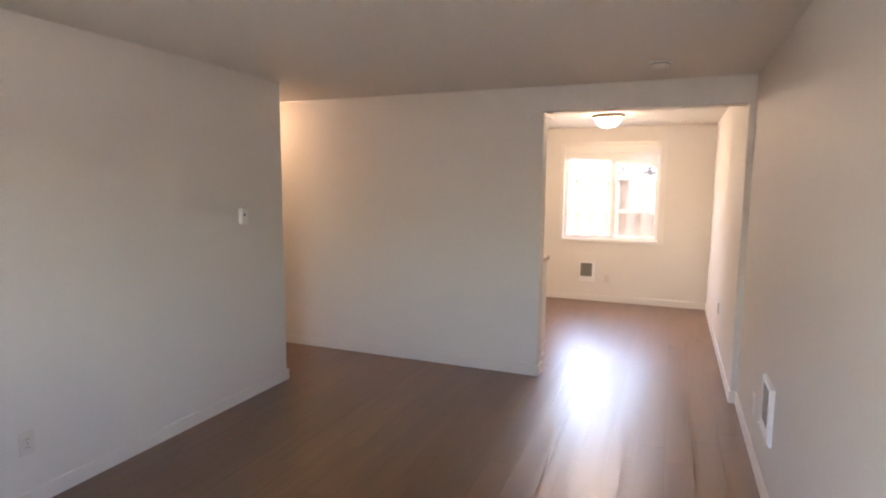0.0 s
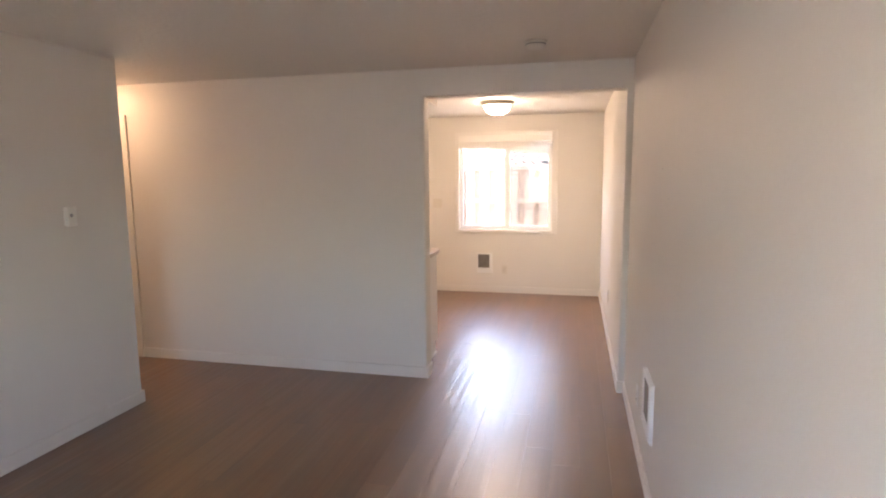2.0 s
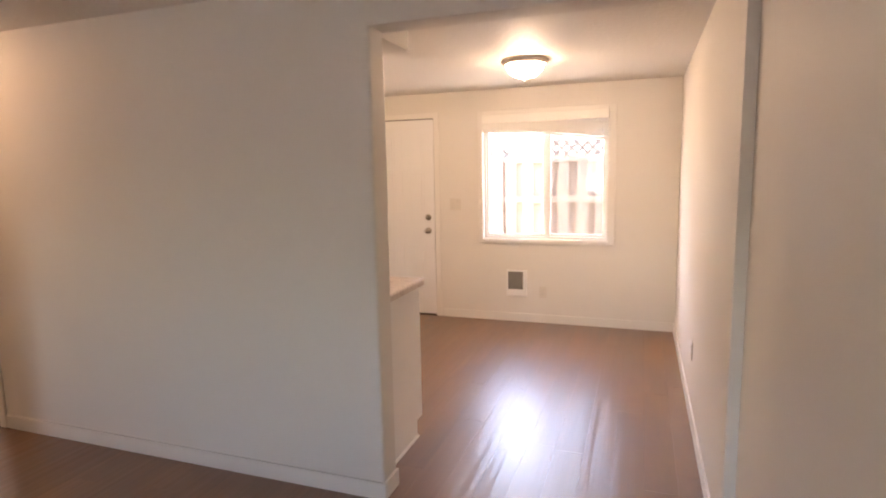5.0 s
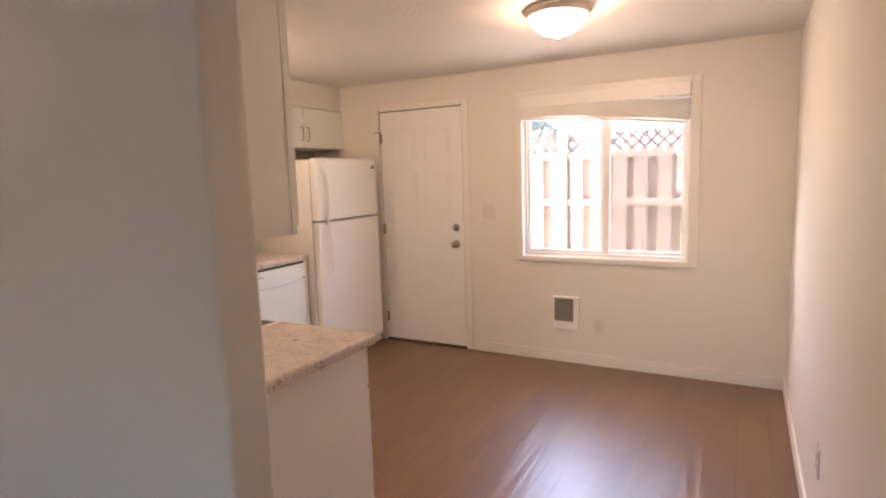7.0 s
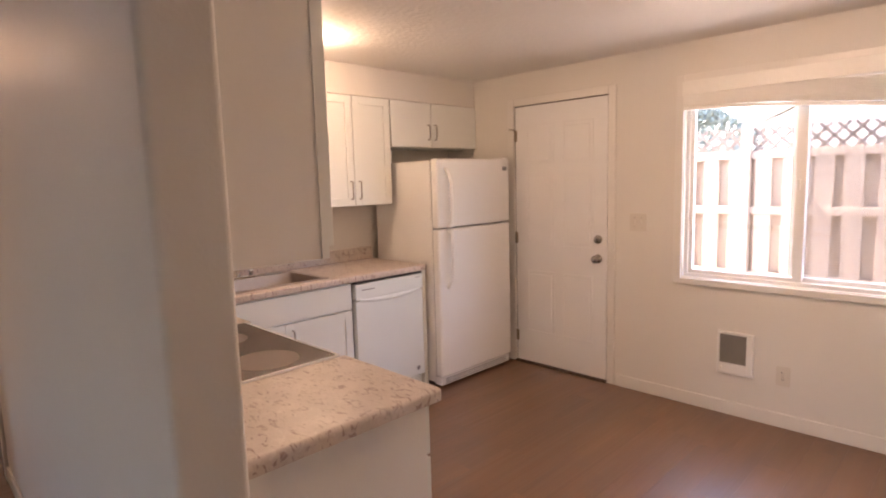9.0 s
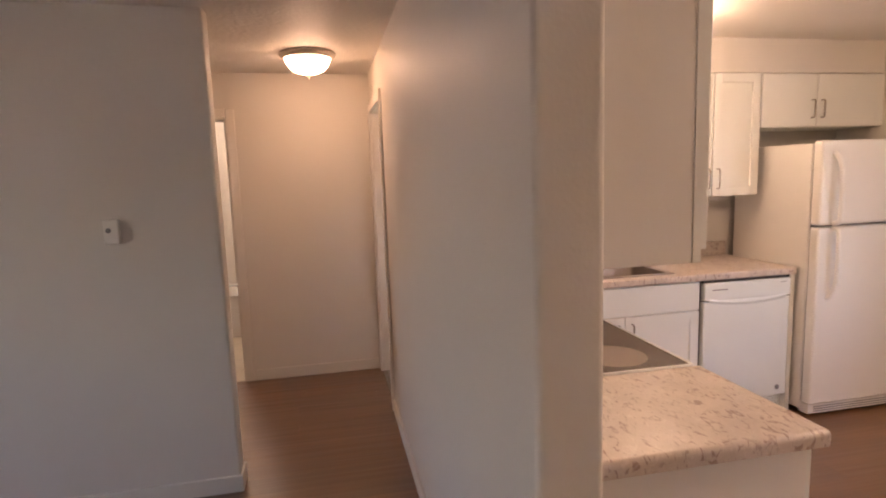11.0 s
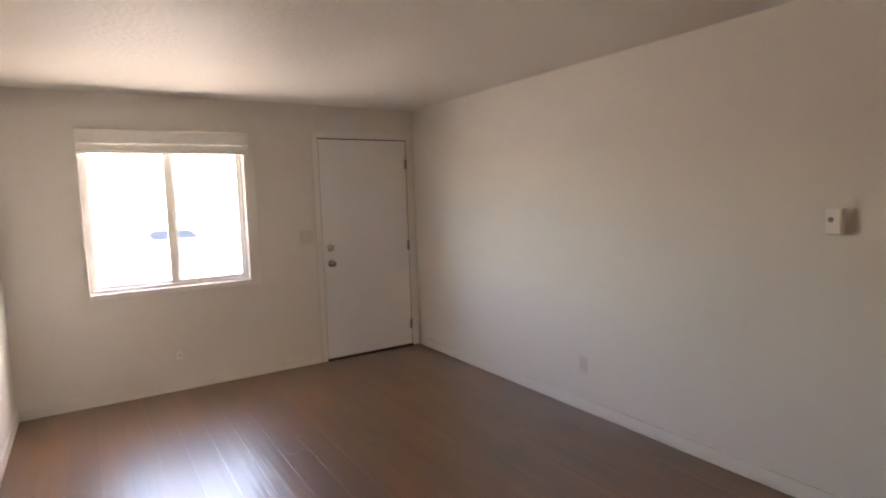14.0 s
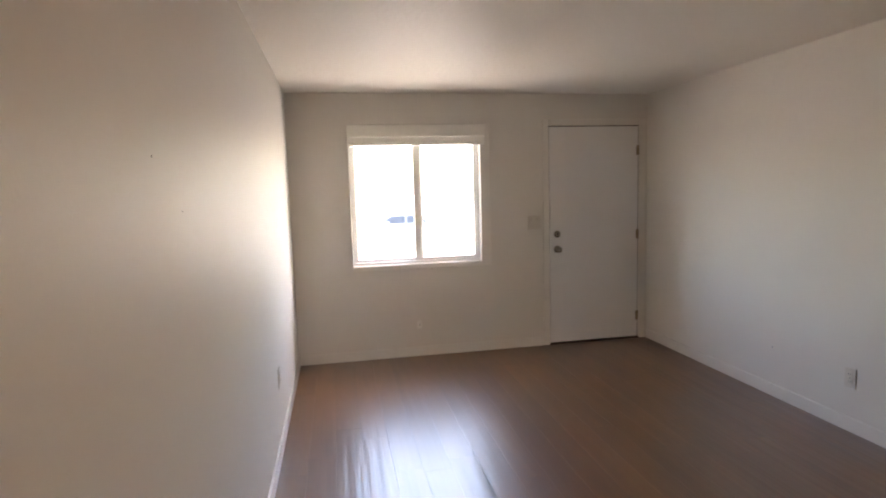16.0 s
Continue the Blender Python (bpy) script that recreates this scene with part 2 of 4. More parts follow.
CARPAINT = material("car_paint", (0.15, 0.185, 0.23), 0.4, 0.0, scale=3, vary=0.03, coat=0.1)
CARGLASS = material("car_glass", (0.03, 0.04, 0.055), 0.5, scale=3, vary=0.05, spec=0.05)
TYRE = material("tyre_rubber", (0.02, 0.02, 0.02), 0.8, scale=30, vary=0.2)
WHITEPAINT = material("white_sign_paint", (0.8, 0.8, 0.8), 0.5, scale=6, vary=0.03)

# ---- mesh helpers ----


def bx(bm, x0, x1, y0, y1, z0, z1, bevel=0.0, seg=2):
    x0, x1, y0, y1, z0, z1 = min(x0, x1), max(x0, x1), min(y0, y1), max(y0, y1), min(z0, z1), max(z0, z1)
    m = Matrix.Translation(((x0 + x1) / 2, (y0 + y1) / 2, (z0 + z1) / 2)) @ Matrix.Diagonal((x1 - x0, y1 - y0, z1 - z0, 1))
    r = bmesh.ops.create_cube(bm, size=1.0, matrix=m)
    if bevel:
        edges = list({e for v in r["verts"] for e in v.link_edges})
        bmesh.ops.bevel(bm, geom=edges, offset=bevel, segments=seg, profile=0.5, affect="EDGES")
    return bm


def box(x0, x1, y0, y1, z0, z1, bevel=0.0, seg=2):
    return bx(bmesh.new(), x0, x1, y0, y1, z0, z1, bevel, seg)


def lathe(profile, n=40, axis="z", at=(0, 0, 0)):
    """A turned shape from (radius, height) pairs round an axis through a place."""
    bm = bmesh.new()
    rings = []
    for r, h in profile:
        ring = []
        for k in range(n):
            a = 2 * math.pi * k / n
            u, v = r * math.cos(a), r * math.sin(a)
            p = {"z": (u, v, h), "y": (u, h, v), "x": (h, u, v)}[axis]
            ring.append(bm.verts.new(Vector(p) + Vector(at)))
        rings.append(ring)
    for a, b in zip(rings, rings[1:]):
        for k in range(n):
            bm.faces.new((a[k], a[(k + 1) % n], b[(k + 1) % n], b[k]))
    bm.faces.new(rings[0])
    bm.faces.new(rings[-1][::-1])
    bmesh.ops.remove_doubles(bm, verts=bm.verts, dist=1e-5)
    bmesh.ops.recalc_face_normals(bm, faces=bm.faces)
    for f in bm.faces:
        f.smooth = True
    return bm


def tube(points, radius, n=10, flat=1.0):
    """A round bar along points."""
    bm = bmesh.new()
    pts = [Vector(p) for p in points]
    rings = []
    for i, p in enumerate(pts):
        d = (pts[min(i + 1, len(pts) - 1)] - pts[max(i - 1, 0)]).normalized()
        u = d.orthogonal().normalized()
        if abs(d.y) < 0.95:
            u = d.cross(Vector((0, 1, 0))).normalized()
        v = d.cross(u)
        rings.append([bm.verts.new(p + radius * (math.cos(2 * math.pi * k / n) * u + flat * math.sin(2 * math.pi * k / n) * v)) for k in range(n)])
    for a, b in zip(rings, rings[1:]):
        for k in range(n):
            bm.faces.new((a[k], a[(k + 1) % n], b[(k + 1) % n], b[k]))
    bm.faces.new(rings[0][::-1])
    bm.faces.new(rings[-1])
    bmesh.ops.recalc_face_normals(bm, faces=bm.faces)
    for f in bm.faces:
        f.smooth = True
    return bm


def mesh_of(name, bm, mat):
    me = bpy.data.meshes.new(name)
    bm.to_mesh(me)
    bm.free()
    me.materials.append(mat)
    return me


def part(name, bm, mat, parent, label=""):
    ob = new(name, mesh_of(name, bm, mat))
    ob.parent = parent
    if label:
        ob["label"] = label
    return ob


def thing(name, x, y, z, label, category, group="", kind=""):
    """An Empty at a thing's base; its parts are built in world metres and moved under it."""
    ob = new(name)
    ob.empty_display_size = 0.05
    ob.matrix_world = Matrix.Translation((x, y, z))
    ob["at"] = (x, y, z)
    return tagged(ob, label, category, group, kind)


def put(name, bm, mat, parent, label=""):
    """A part given in world metres, under a thing or one of its parts."""
    top = parent if parent.parent is None else parent.parent
    bmesh.ops.translate(bm, verts=bm.verts, vec=-Vector(top["at"]))
    return part(name, bm, mat, parent, label)


def structure(name, bm, mat, label, category):
    return tagged(new(name, mesh_of(name, bm, mat)), label, category, kind="structure")


# ---- walls ----
T = 0.15


def boxes(*rows):
    bm = bmesh.new()
    for r in rows:
        bx(bm, *r)
    return bm


LWX0, LWX1, LWZ0, LWZ1 = -0.195, 0.945, 0.83, 1.95       # living room window opening
LDX0, LDX1, LDZ = -1.735, -0.835, 2.02                   # living room door opening
KWX0, KWX1, KWZ0, KWZ1 = -0.415, 0.79, 0.835, 2.0        # kitchen window opening
KDX0, KDX1, KDZ = -1.755, -0.93, 2.058                   # kitchen door opening

structure("wall_south", boxes(
    (LWX1, E, S - T, S, -0.2, C), (LWX0, LWX1, S - T, S, -0.2, LWZ0), (LWX0, LWX1, S - T, S, LWZ1, C),
    (LDX1, LWX0, S - T, S, -0.2, C), (LDX0, LDX1, S - T, S, LDZ, C), (LDX0, LDX1, S - T, S, -0.2, -0.012), (HX - 2.6, LDX0, S - T, S, -0.2, C)),
    PAINT, "white painted drywall wall with orange-peel texture around window and door", "wall")
structure("wall_north", boxes(
    (KWX1, E + T, N, N + T, -0.2, C), (KWX0, KWX1, N, N + T, -0.2, KWZ0), (KWX0, KWX1, N, N + T, KWZ1, C),
    (KDX1, KWX0, N, N + T, -0.2, C), (KDX0, KDX1, N, N + T, KDZ, C), (KDX0, KDX1, N, N + T, -0.2, -0.012), (KW - 0.12, KDX0, N, N + T, -0.2, C)),
    PAINT, "cream-white painted kitchen wall around window and door", "wall")
structure("wall_east", boxes((E, E + T, S - T, P0, -0.2, C), (KE, E + T, P0, N, -0.2, C)), PAINT, "white painted long side wall with soft sheen", "wall")


def partition():
    bm = bmesh.new()
    bx(bm, -2.60, 0.0, P0, P1, -0.02, HEAD)
    edges = [e for e in bm.edges if abs(e.verts[0].co.x) < 1e-4 and abs(e.verts[1].co.x) < 1e-4 and abs(e.verts[0].co.z - e.verts[1].co.z) > 1]
    bmesh.ops.bevel(bm, geom=edges, offset=0.014, segments=4, profile=0.5, affect="EDGES")
    bx(bm, -2.60, KE, P0, P1, HEAD, C)
    bx(bm, HX, -3.34, P0, P1, -0.02, C)
    bx(bm, -3.34, -2.60, P0, P1, 2.01, C)
    return bm


structure("wall_partition", partition(), PAINT, "white painted partition wall with header over the kitchen opening", "wall")


def stub():
    bm = bmesh.new()
    bx(bm, W - 0.12, W, S, HW, -0.02, C)
    edges = [e for e in bm.edges if e.verts[0].co.y > HW - 1e-4 and e.verts[1].co.y > HW - 1e-4 and abs(e.verts[0].co.z - e.verts[1].co.z) > 1]
    bmesh.ops.bevel(bm, geom=edges, offset=0.012, segments=4, profile=0.5, affect="EDGES")
    return bm


structure("wall_west", stub(), PAINT, "plain white painted living room wall", "wall")
structure("wall_hall_end", boxes((HX - 0.12, HX, 3.83, P1, -0.02, C), (HX - 0.12, HX, HS, 3.07, -0.02, C), (HX - 0.12, HX, 3.07, 3.83, 1.985, C)),
          PAINT, "warm-lit painted wall at the end of the hall", "wall")
structure("wall_hall_south", box(HX - 1.9, W - 0.12, HS - 0.12, HS, -0.02, C), PAINT, "plain painted wall closing the hall", "wall")
structure("wall_kitchen_west", box(KW - 0.12, KW, P1, N, -0.02, C), PAINT, "painted wall behind the sink counter", "wall")
structure("wall_bath", boxes((-5.52, -5.40, HS, P1, -0.02, C), (-5.40, HX - 0.12, P0, P1, -0.02, C)), PAINT, "plain white bathroom walls", "wall")
structure("wall_bedroom", boxes((-6.02, -5.90, P1, N, -0.02, C), (-5.90, -4.9, N, N + T, -0.02, C), (-3.7, KW - 0.12, N, N + T, -0.02, C),
                                (-4.9, -3.7, N, N + T, -0.02, 0.85), (-4.9, -3.7, N, N + T, 2.0, C)), PAINT, "plain white bedroom walls", "wall")
structure("ceiling", boxes((-6.02, E + T, S - T, N + T, C, C + 0.06)), CEIL, "white ceiling with knockdown texture", "ceiling")
# unseen slab; overhangs sized to block direct sun at both windows
structure("roof", boxes((-6.9, E + 0.9, S - T - 0.45, N + T + 0.30, C + 0.16, C + 0.26)), ROOFING, "unseen low roof slab, eaves added to keep sun off the windows", "roof")
structure("soffit", boxes((KW, -2.17, P1, N, 2.094, C), (-2.17, -0.012, P1, 5.32, 2.094, C)), PAINT, "painted drop soffit above the kitchen cabinets", "soffit")

# ---- baseboards ----
BH, BT = 0.085, 0.012


def baseboard(x0, x1, y0, y1):
    ob = structure("baseboard", box(x0, x1, y0, y1, 0.0, BH, 0.003), TRIM, "white painted wooden baseboard along the wall", "baseboard")
    return ob


baseboard(W, W + BT, S + BT, HW + BT)
baseboard(W - 0.13, W, HW, HW + BT)
baseboard(-0.775, E - BT, S, S + BT)
baseboard(E - BT, E, S, P0 - BT)
baseboard(KE - BT, E, P0 - BT, P0)
baseboard(KE - BT, KE, P0, N)
baseboard(-2.54, BT, P0 - BT, P0)
baseboard(0.0, BT, P0, P1)
baseboard(-0.855, KE - BT, N - BT, N)
baseboard(HX, HX + BT, 3.90, P0)

# ---- doorways in the hall ----


def doorway(name, rows, label):
    t = thing(name, rows[0][0], rows[0][2], 0, label, "door frame", kind="structure")
    for r in rows:
        put("casing", box(*r, 0.003), TRIM, t)
    return t


doorway("doorway_bedroom", [(-2.60, -2.545, P0 - 0.016, P0, 0, 2.06), (-3.395, -3.34, P0 - 0.016, P0, 0, 2.06), (-3.34, -2.60, P0 - 0.016, P0, 2.0, 2.06),
                            (-2.615, -2.60, P0, P1, 0, 2.01), (-3.34, -3.325, P0, P1, 0, 2.01), (-3.325, -2.615, P0, P1, 1.995, 2.01)],
        "white painted casing around an open hall doorway")
doorway("doorway_bath", [(HX, HX + 0.016, 3.83, 3.89, 0, 2.045), (HX, HX + 0.016, 3.01, 3.07, 0, 2.045), (HX, HX + 0.016, 3.07, 3.83, 1.985, 2.045),
                         (HX - 0.12, HX, 3.815, 3.83, 0, 1.985), (HX - 0.12, HX, 3.07, 3.085, 0, 1.985), (HX - 0.12, HX, 3.085, 3.815, 1.97, 1.985)],
        "white painted casing around the bathroom doorway")

# ---- outer doors ----


def turned(name, profile, x, y, z, axis, mat, t, label="", n=28):
    return put(name, lathe(profile, n, axis, (x, y, z)), mat, t, label)


def door(name, x0, x1, z1, wall_y, face, hinge_x, lock_x, knob_z, bolt_z, label, panels):
    """An outer door in a wall that looks along y; face is the way the room lies."""
    y = wall_y
    t = thing(name, (x0 + x1) / 2, y, 0, label, "door", kind="structure")
    put("slab", box(x0, x1, y - face * 0.004, y - face * 0.048, 0.016, z1, 0.002), DOORPAINT, t)
    f = y - face * 0.004
    for px0, px1, pz0, pz1 in panels:
        bm = bmesh.new()
        for a in ((px0, px1, pz0, pz0 + 0.012), (px0, px1, pz1 - 0.012, pz1), (px0, px0 + 0.012, pz0 + 0.012, pz1 - 0.012), (px1 - 0.012, px1, pz0 + 0.012, pz1 - 0.012)):
            bx(bm, a[0], a[1], f, f + face * 0.004, a[2], a[3], 0.0015, 1)
        put("panel_moulding", bm, DOORPAINT, t)
        put("raised_panel", box(px0 + 0.03, px1 - 0.03, f - face * 0.002, f + face * 0.003, pz0 + 0.03, pz1 - 0.03, 0.0018, 1), DOORPAINT, t)
    g = 0.008
    put("jamb", box(x0 - g - 0.005, x0 - g + 0.002, y, y - face * T, 0, z1 + g), TRIM, t)
    put("jamb", box(x1 + g - 0.002, x1 + g + 0.005, y, y - face * T, 0, z1 + g), TRIM, t)
    put("jamb", box(x0 - g, x1 + g, y - face * 0.055, y - face * T, z1 + 0.003, z1 + g + 0.004), TRIM, t)
    # dark sheet behind the slab, painting shade into the gap round it
    put("gap_shade_sheet", box(x0 - g, x1 + g, y - face * 0.052, y - face * 0.06, 0.0, z1 + g), DARK, t)
    # brown strips paint the shade into the gap at the slab's edges
    put("gap_shade_strip", boxes((x0 - g + 0.002, x0 - 0.001, y - face * 0.010, y - face * 0.05, 0.016, z1 + g), (x1 + 0.001, x1 + g - 0.002, y - face * 0.010, y - face * 0.05, 0.016, z1 + g),
                              (x0 - 0.001, x1 + 0.001, y - face * 0.010, y - face * 0.05, z1 + 0.001, z1 + g)), GAP_SHADE, t, "dark brown strip standing in for the shade in the door gap")
    cw = 0.058
    put("casing", box(x0 - g - cw, x0 - g, y, y + face * 0.009, 0, z1 + g + cw, 0.004), TRIM, t)
    put("casing", box(x1 + g, x1 + g + cw, y, y + face * 0.009, 0, z1 + g + cw, 0.004), TRIM, t)
    put("casing", box(x0 - g, x1 + g, y, y + face * 0.009, z1 + g, z1 + g + cw, 0.004), TRIM, t)
    # threshold colour carries the shade of the gap below the slab
    put("threshold", box(x0 - g, x1 + g, y + face * 0.02, y - face * 0.14, -0.006, 0.012, 0.004), GAP_SHADE, t, "threshold coloured dark brown for the shaded gap under the door")
    for hz in (0.22, z1 / 2, z1 - 0.22):
        h = put("hinge", lathe([(0.0055, hz - 0.045), (0.0055, hz + 0.045)], 12, "z", (hinge_x, y + face * 0.004, 0)), HINGE, t)
        put("leaf", box(hinge_x - 0.02, hinge_x + 0.02, y - face * 0.0, y + face * 0.0015, hz - 0.044, hz + 0.044), HINGE, h)
    s = face
    turned("knob", [(0.0, s * 0.066), (0.018, s * 0.065), (0.027, s * 0.056), (0.028, s * 0.046), (0.022, s * 0.036), (0.012, s * 0.03), (0.011, s * 0.012), (0.030, s * 0.010), (0.033, s * 0.004), (0.033, 0.0)],
           lock_x, f, knob_z, "y", NICKEL, t, "satin nickel door knob")
    turned("deadbolt", [(0.0, s * 0.018), (0.016, s * 0.018), (0.022, s * 0.014), (0.029, s * 0.012), (0.032, s * 0.004), (0.032, 0.0)], lock_x, f, bolt_z, "y", NICKEL, t, "satin nickel deadbolt rose")
    put("thumb_turn", box(lock_x - 0.004, lock_x + 0.004, f + s * 0.016, f + s * 0.034, bolt_z - 0.014, bolt_z + 0.014, 0.002), NICKEL, t)
    return t


kx0, kx1 = -1.744, -0.941
pan = []
for a, b in ((kx0 + 0.11, kx0 + 0.365), (kx1 - 0.365, kx1 - 0.11)):
    for z0, z1 in ((0.27, 0.77), (0.97, 1.53), (1.60, 1.90)):
        pan.append((a, b, z0, z1))
kitchen_door = door("door_1", kx0, kx1, 2.047, N, -1, kx0, -1.012, 0.905, 1.045, "closed white six-panel kitchen back door with nickel knob", pan)
door("door_2", -1.724, -0.846, 2.008, S, 1, -1.724, -0.917, 0.895, 1.035, "closed flat white front door with nickel knob", [])

put("hinge_stop", tube([(kx0, N - 0.008, 1.872), (kx0 - 0.012, N - 0.024, 1.878), (kx0 - 0.032, N - 0.030, 1.880)], 0.004, 8), HINGE, kitchen_door, "small hinge-pin door stop")
put("stop_pad", lathe([(0.0, 0.0), (0.011, 0.0), (0.012, 0.006), (0.0, 0.008)], 14, "x", (kx0 - 0.040, N - 0.030, 1.880)), PLASTIC, kitchen_door)

# ---- windows ----


def window(name, x0, x1, z0, z1, wall_y, face, trim, mid, label):
    """A vinyl sliding window set into its wall; face is the way the room lies."""
    y = wall_y
    t = thing(name, (x0 + x1) / 2, y, z0, label, "window", kind="structure")
    tl, tr, tb, tt = trim
    put("window_trim", box(x0 - tl, x0, y, y + face * 0.014, z0 - tb, z1 + tt, 0.003), TRIM, t)
    put("window_trim", box(x1, x1 + tr, y, y + face * 0.014, z0 - tb, z1 + tt, 0.003), TRIM, t)
    put("window_trim", box(x0, x1, y, y + face * 0.014, z1, z1 + tt, 0.003), TRIM, t)
    put("window_sill", box(x0, x1, y, y + face * 0.018, z0 - tb, z0, 0.003), TRIM, t)
    a, b = y - face * 0.03, y - face * 0.11
    w = 0.026
    put("window_frame", boxes((x0, x0 + w, a, b, z0, z1), (x1 - w, x1, a, b, z0, z1), (x0 + w, x1 - w, a, b, z0, z0 + w), (x0 + w, x1 - w, a, b, z1 - w, z1)), VINYL, t)
    put("reveal", boxes((x0, x0 + 0.004, y, a, z0 + 0.004, z1 - 0.004), (x1 - 0.004, x1, y, a, z0 + 0.004, z1 - 0.004), (x0, x1, y, a, z0, z0 + 0.004), (x0, x1, y, a, z1 - 0.004, z1)), TRIM, t)
    for k, (u0, u1, d) in enumerate(((x0 + w, mid + 0.038, 0.045), (mid - 0.038, x1 - w, 0.075))):
        c0, c1 = y - face * d, y - face * (d + 0.025)
        q = 0.024
        ql, qr = (q, 0.05) if k == 0 else (0.05, q)
        s = put("sash", boxes((u0, u0 + ql, c0, c1, z0 + w, z1 - w), (u1 - qr, u1, c0, c1, z0 + w, z1 - w), (u0 + ql, u1 - qr, c0, c1, z0 + w, z0 + w + q), (u0 + ql, u1 - qr, c0, c1, z1 - w - q, z1 - w)), VINYL, t)
        p = put("pane", box(u0 + ql, u1 - qr, y - face * (d + 0.010), y - face * (d + 0.014), z0 + w + q, z1 - w - q), PANE, s)
        p.visible_shadow = False
    put("latch", box(mid - 0.006, mid + 0.012, y - face * 0.045, y - face * 0.033, (z0 + z1) / 2 - 0.03, (z0 + z1) / 2 + 0.03, 0.003), VINYL, t)
    return t


window("window_1", KWX0, KWX1, KWZ0, KWZ1, N, -1, (0.05, 0.065, 0.04, 0.10), 0.207, "white vinyl sliding kitchen window looking at a fence")
window("window_2", LWX0, LWX1, LWZ0, LWZ1, S, 1, (0.092, 0.012, 0.042, 0.09), 0.357, "white vinyl sliding living room window, bright daylight outside")
scr = thing("insect_screen", 0.5, N + 0.115, KWZ0, "fine grey insect screen over half the kitchen window", "screen")
put("screen_frame", boxes((0.212, 0.24, N + 0.112, N + 0.12, KWZ0 + 0.035, KWZ1 - 0.035), (KWX1 - 0.05, KWX1 - 0.035, N + 0.112, N + 0.12, KWZ0 + 0.035, KWZ1 - 0.035),
                          (0.24, KWX1 - 0.05, N + 0.112, N + 0.12, KWZ0 + 0.035, KWZ0 + 0.05), (0.24, KWX1 - 0.05, N + 0.112, N + 0.12, KWZ1 - 0.05, KWZ1 - 0.035)), VINYL, scr)
put("mesh", box(0.24, KWX1 - 0.05, N + 0.1155, N + 0.1165, KWZ0 + 0.05, KWZ1 - 0.05), SCREEN, scr)
t = thing("window_3", -4.3, N + 0.08, 0.85, "plain bedroom window giving daylight", "window", kind="structure")
put("window_frame", boxes((-4.9, -4.86, N + 0.05, N + 0.1, 0.85, 2.0), (-3.74, -3.7, N + 0.05, N + 0.1, 0.85, 2.0), (-4.86, -3.74, N + 0.05, N + 0.1, 0.85, 0.89), (-4.86, -3.74, N + 0.05, N + 0.1, 1.96, 2.0)), VINYL, t)

# ---- window blinds ----


def blind(x0, x1, y, face, z_val0, z_val1, z_bot, count, tilt, label):
    """A raised horizontal blind: valance, slats stacked below it, bottom rail. tilt: the drop over its width."""
    t = thing("window_blind", (x0 + x1) / 2, y, z_bot, label, "blind")
    put("valance", box(x0, x1, y + face * 0.062, y + face * 0.07, z_val0, z_val1, 0.002), BLIND, t)
    put("valance_return", box(x0, x0 + 0.008, y + face * 0.001, y + face * 0.062, z_val0, z_val1, 0.001), BLIND, t)
    put("valance_return", box(x1 - 0.008, x1, y + face * 0.001, y + face * 0.062, z_val0, z_val1, 0.001), BLIND, t)
    put("headrail", box(x0 + 0.01, x1 - 0.01, y + face * 0.008, y + face * 0.056, z_val1 - 0.045, z_val1 - 0.004), VINYL, t)
    top = z_val0 - 0.008
    rise = (top - z_bot - 0.02) / count
    for k in range(count + 1):
        bm = bmesh.new()
        last = k == count
        zz = z_bot + 0.010 if last else top - k * rise
        n = 12
        hh = 0.009 if last else rise * 0.47
        prev = None
        for i in range(n + 1):
            u = i / n
            x = x0 + 0.004 + u * (x1 - x0 - 0.008)
            z = zz - tilt * (u ** 1.6) * (0.45 + 0.55 * k / count) + tilt * 0.25
            jig = 0.002 * math.sin(7 * u + k * 1.7)
            row = [bm.verts.new((x, y + face * (0.012 + jig), z - hh)), bm.verts.new((x, y + face * (0.062 + jig), z - hh)), bm.verts.new((x, y + face * (0.062 + jig), z + hh)), bm.verts.new((x, y + face * (0.012 + jig), z + hh))]
            if prev:
                for q in range(4):
                    bm.faces.new((prev[q], prev[(q + 1) % 4], row[(q + 1) % 4], row[q]))
            else:
                bm.faces.new(row)
            prev = row
        bm.faces.new(prev[::-1])
        bmesh.ops.recalc_face_normals(bm, faces=bm.faces)
        put("bottom_rail" if last else "slat", bm, BLIND, t)
    return t


blind(-0.405, 0.788, N, -1, 1.968, 2.052, 1.855, 16, 0.105, "raised off-white slat blind hanging crooked over kitchen window")
blind(-0.232, 0.955, S, 1, 1.928, 2.028, 1.858, 12, 0.0, "raised off-white slat blind above living room window")

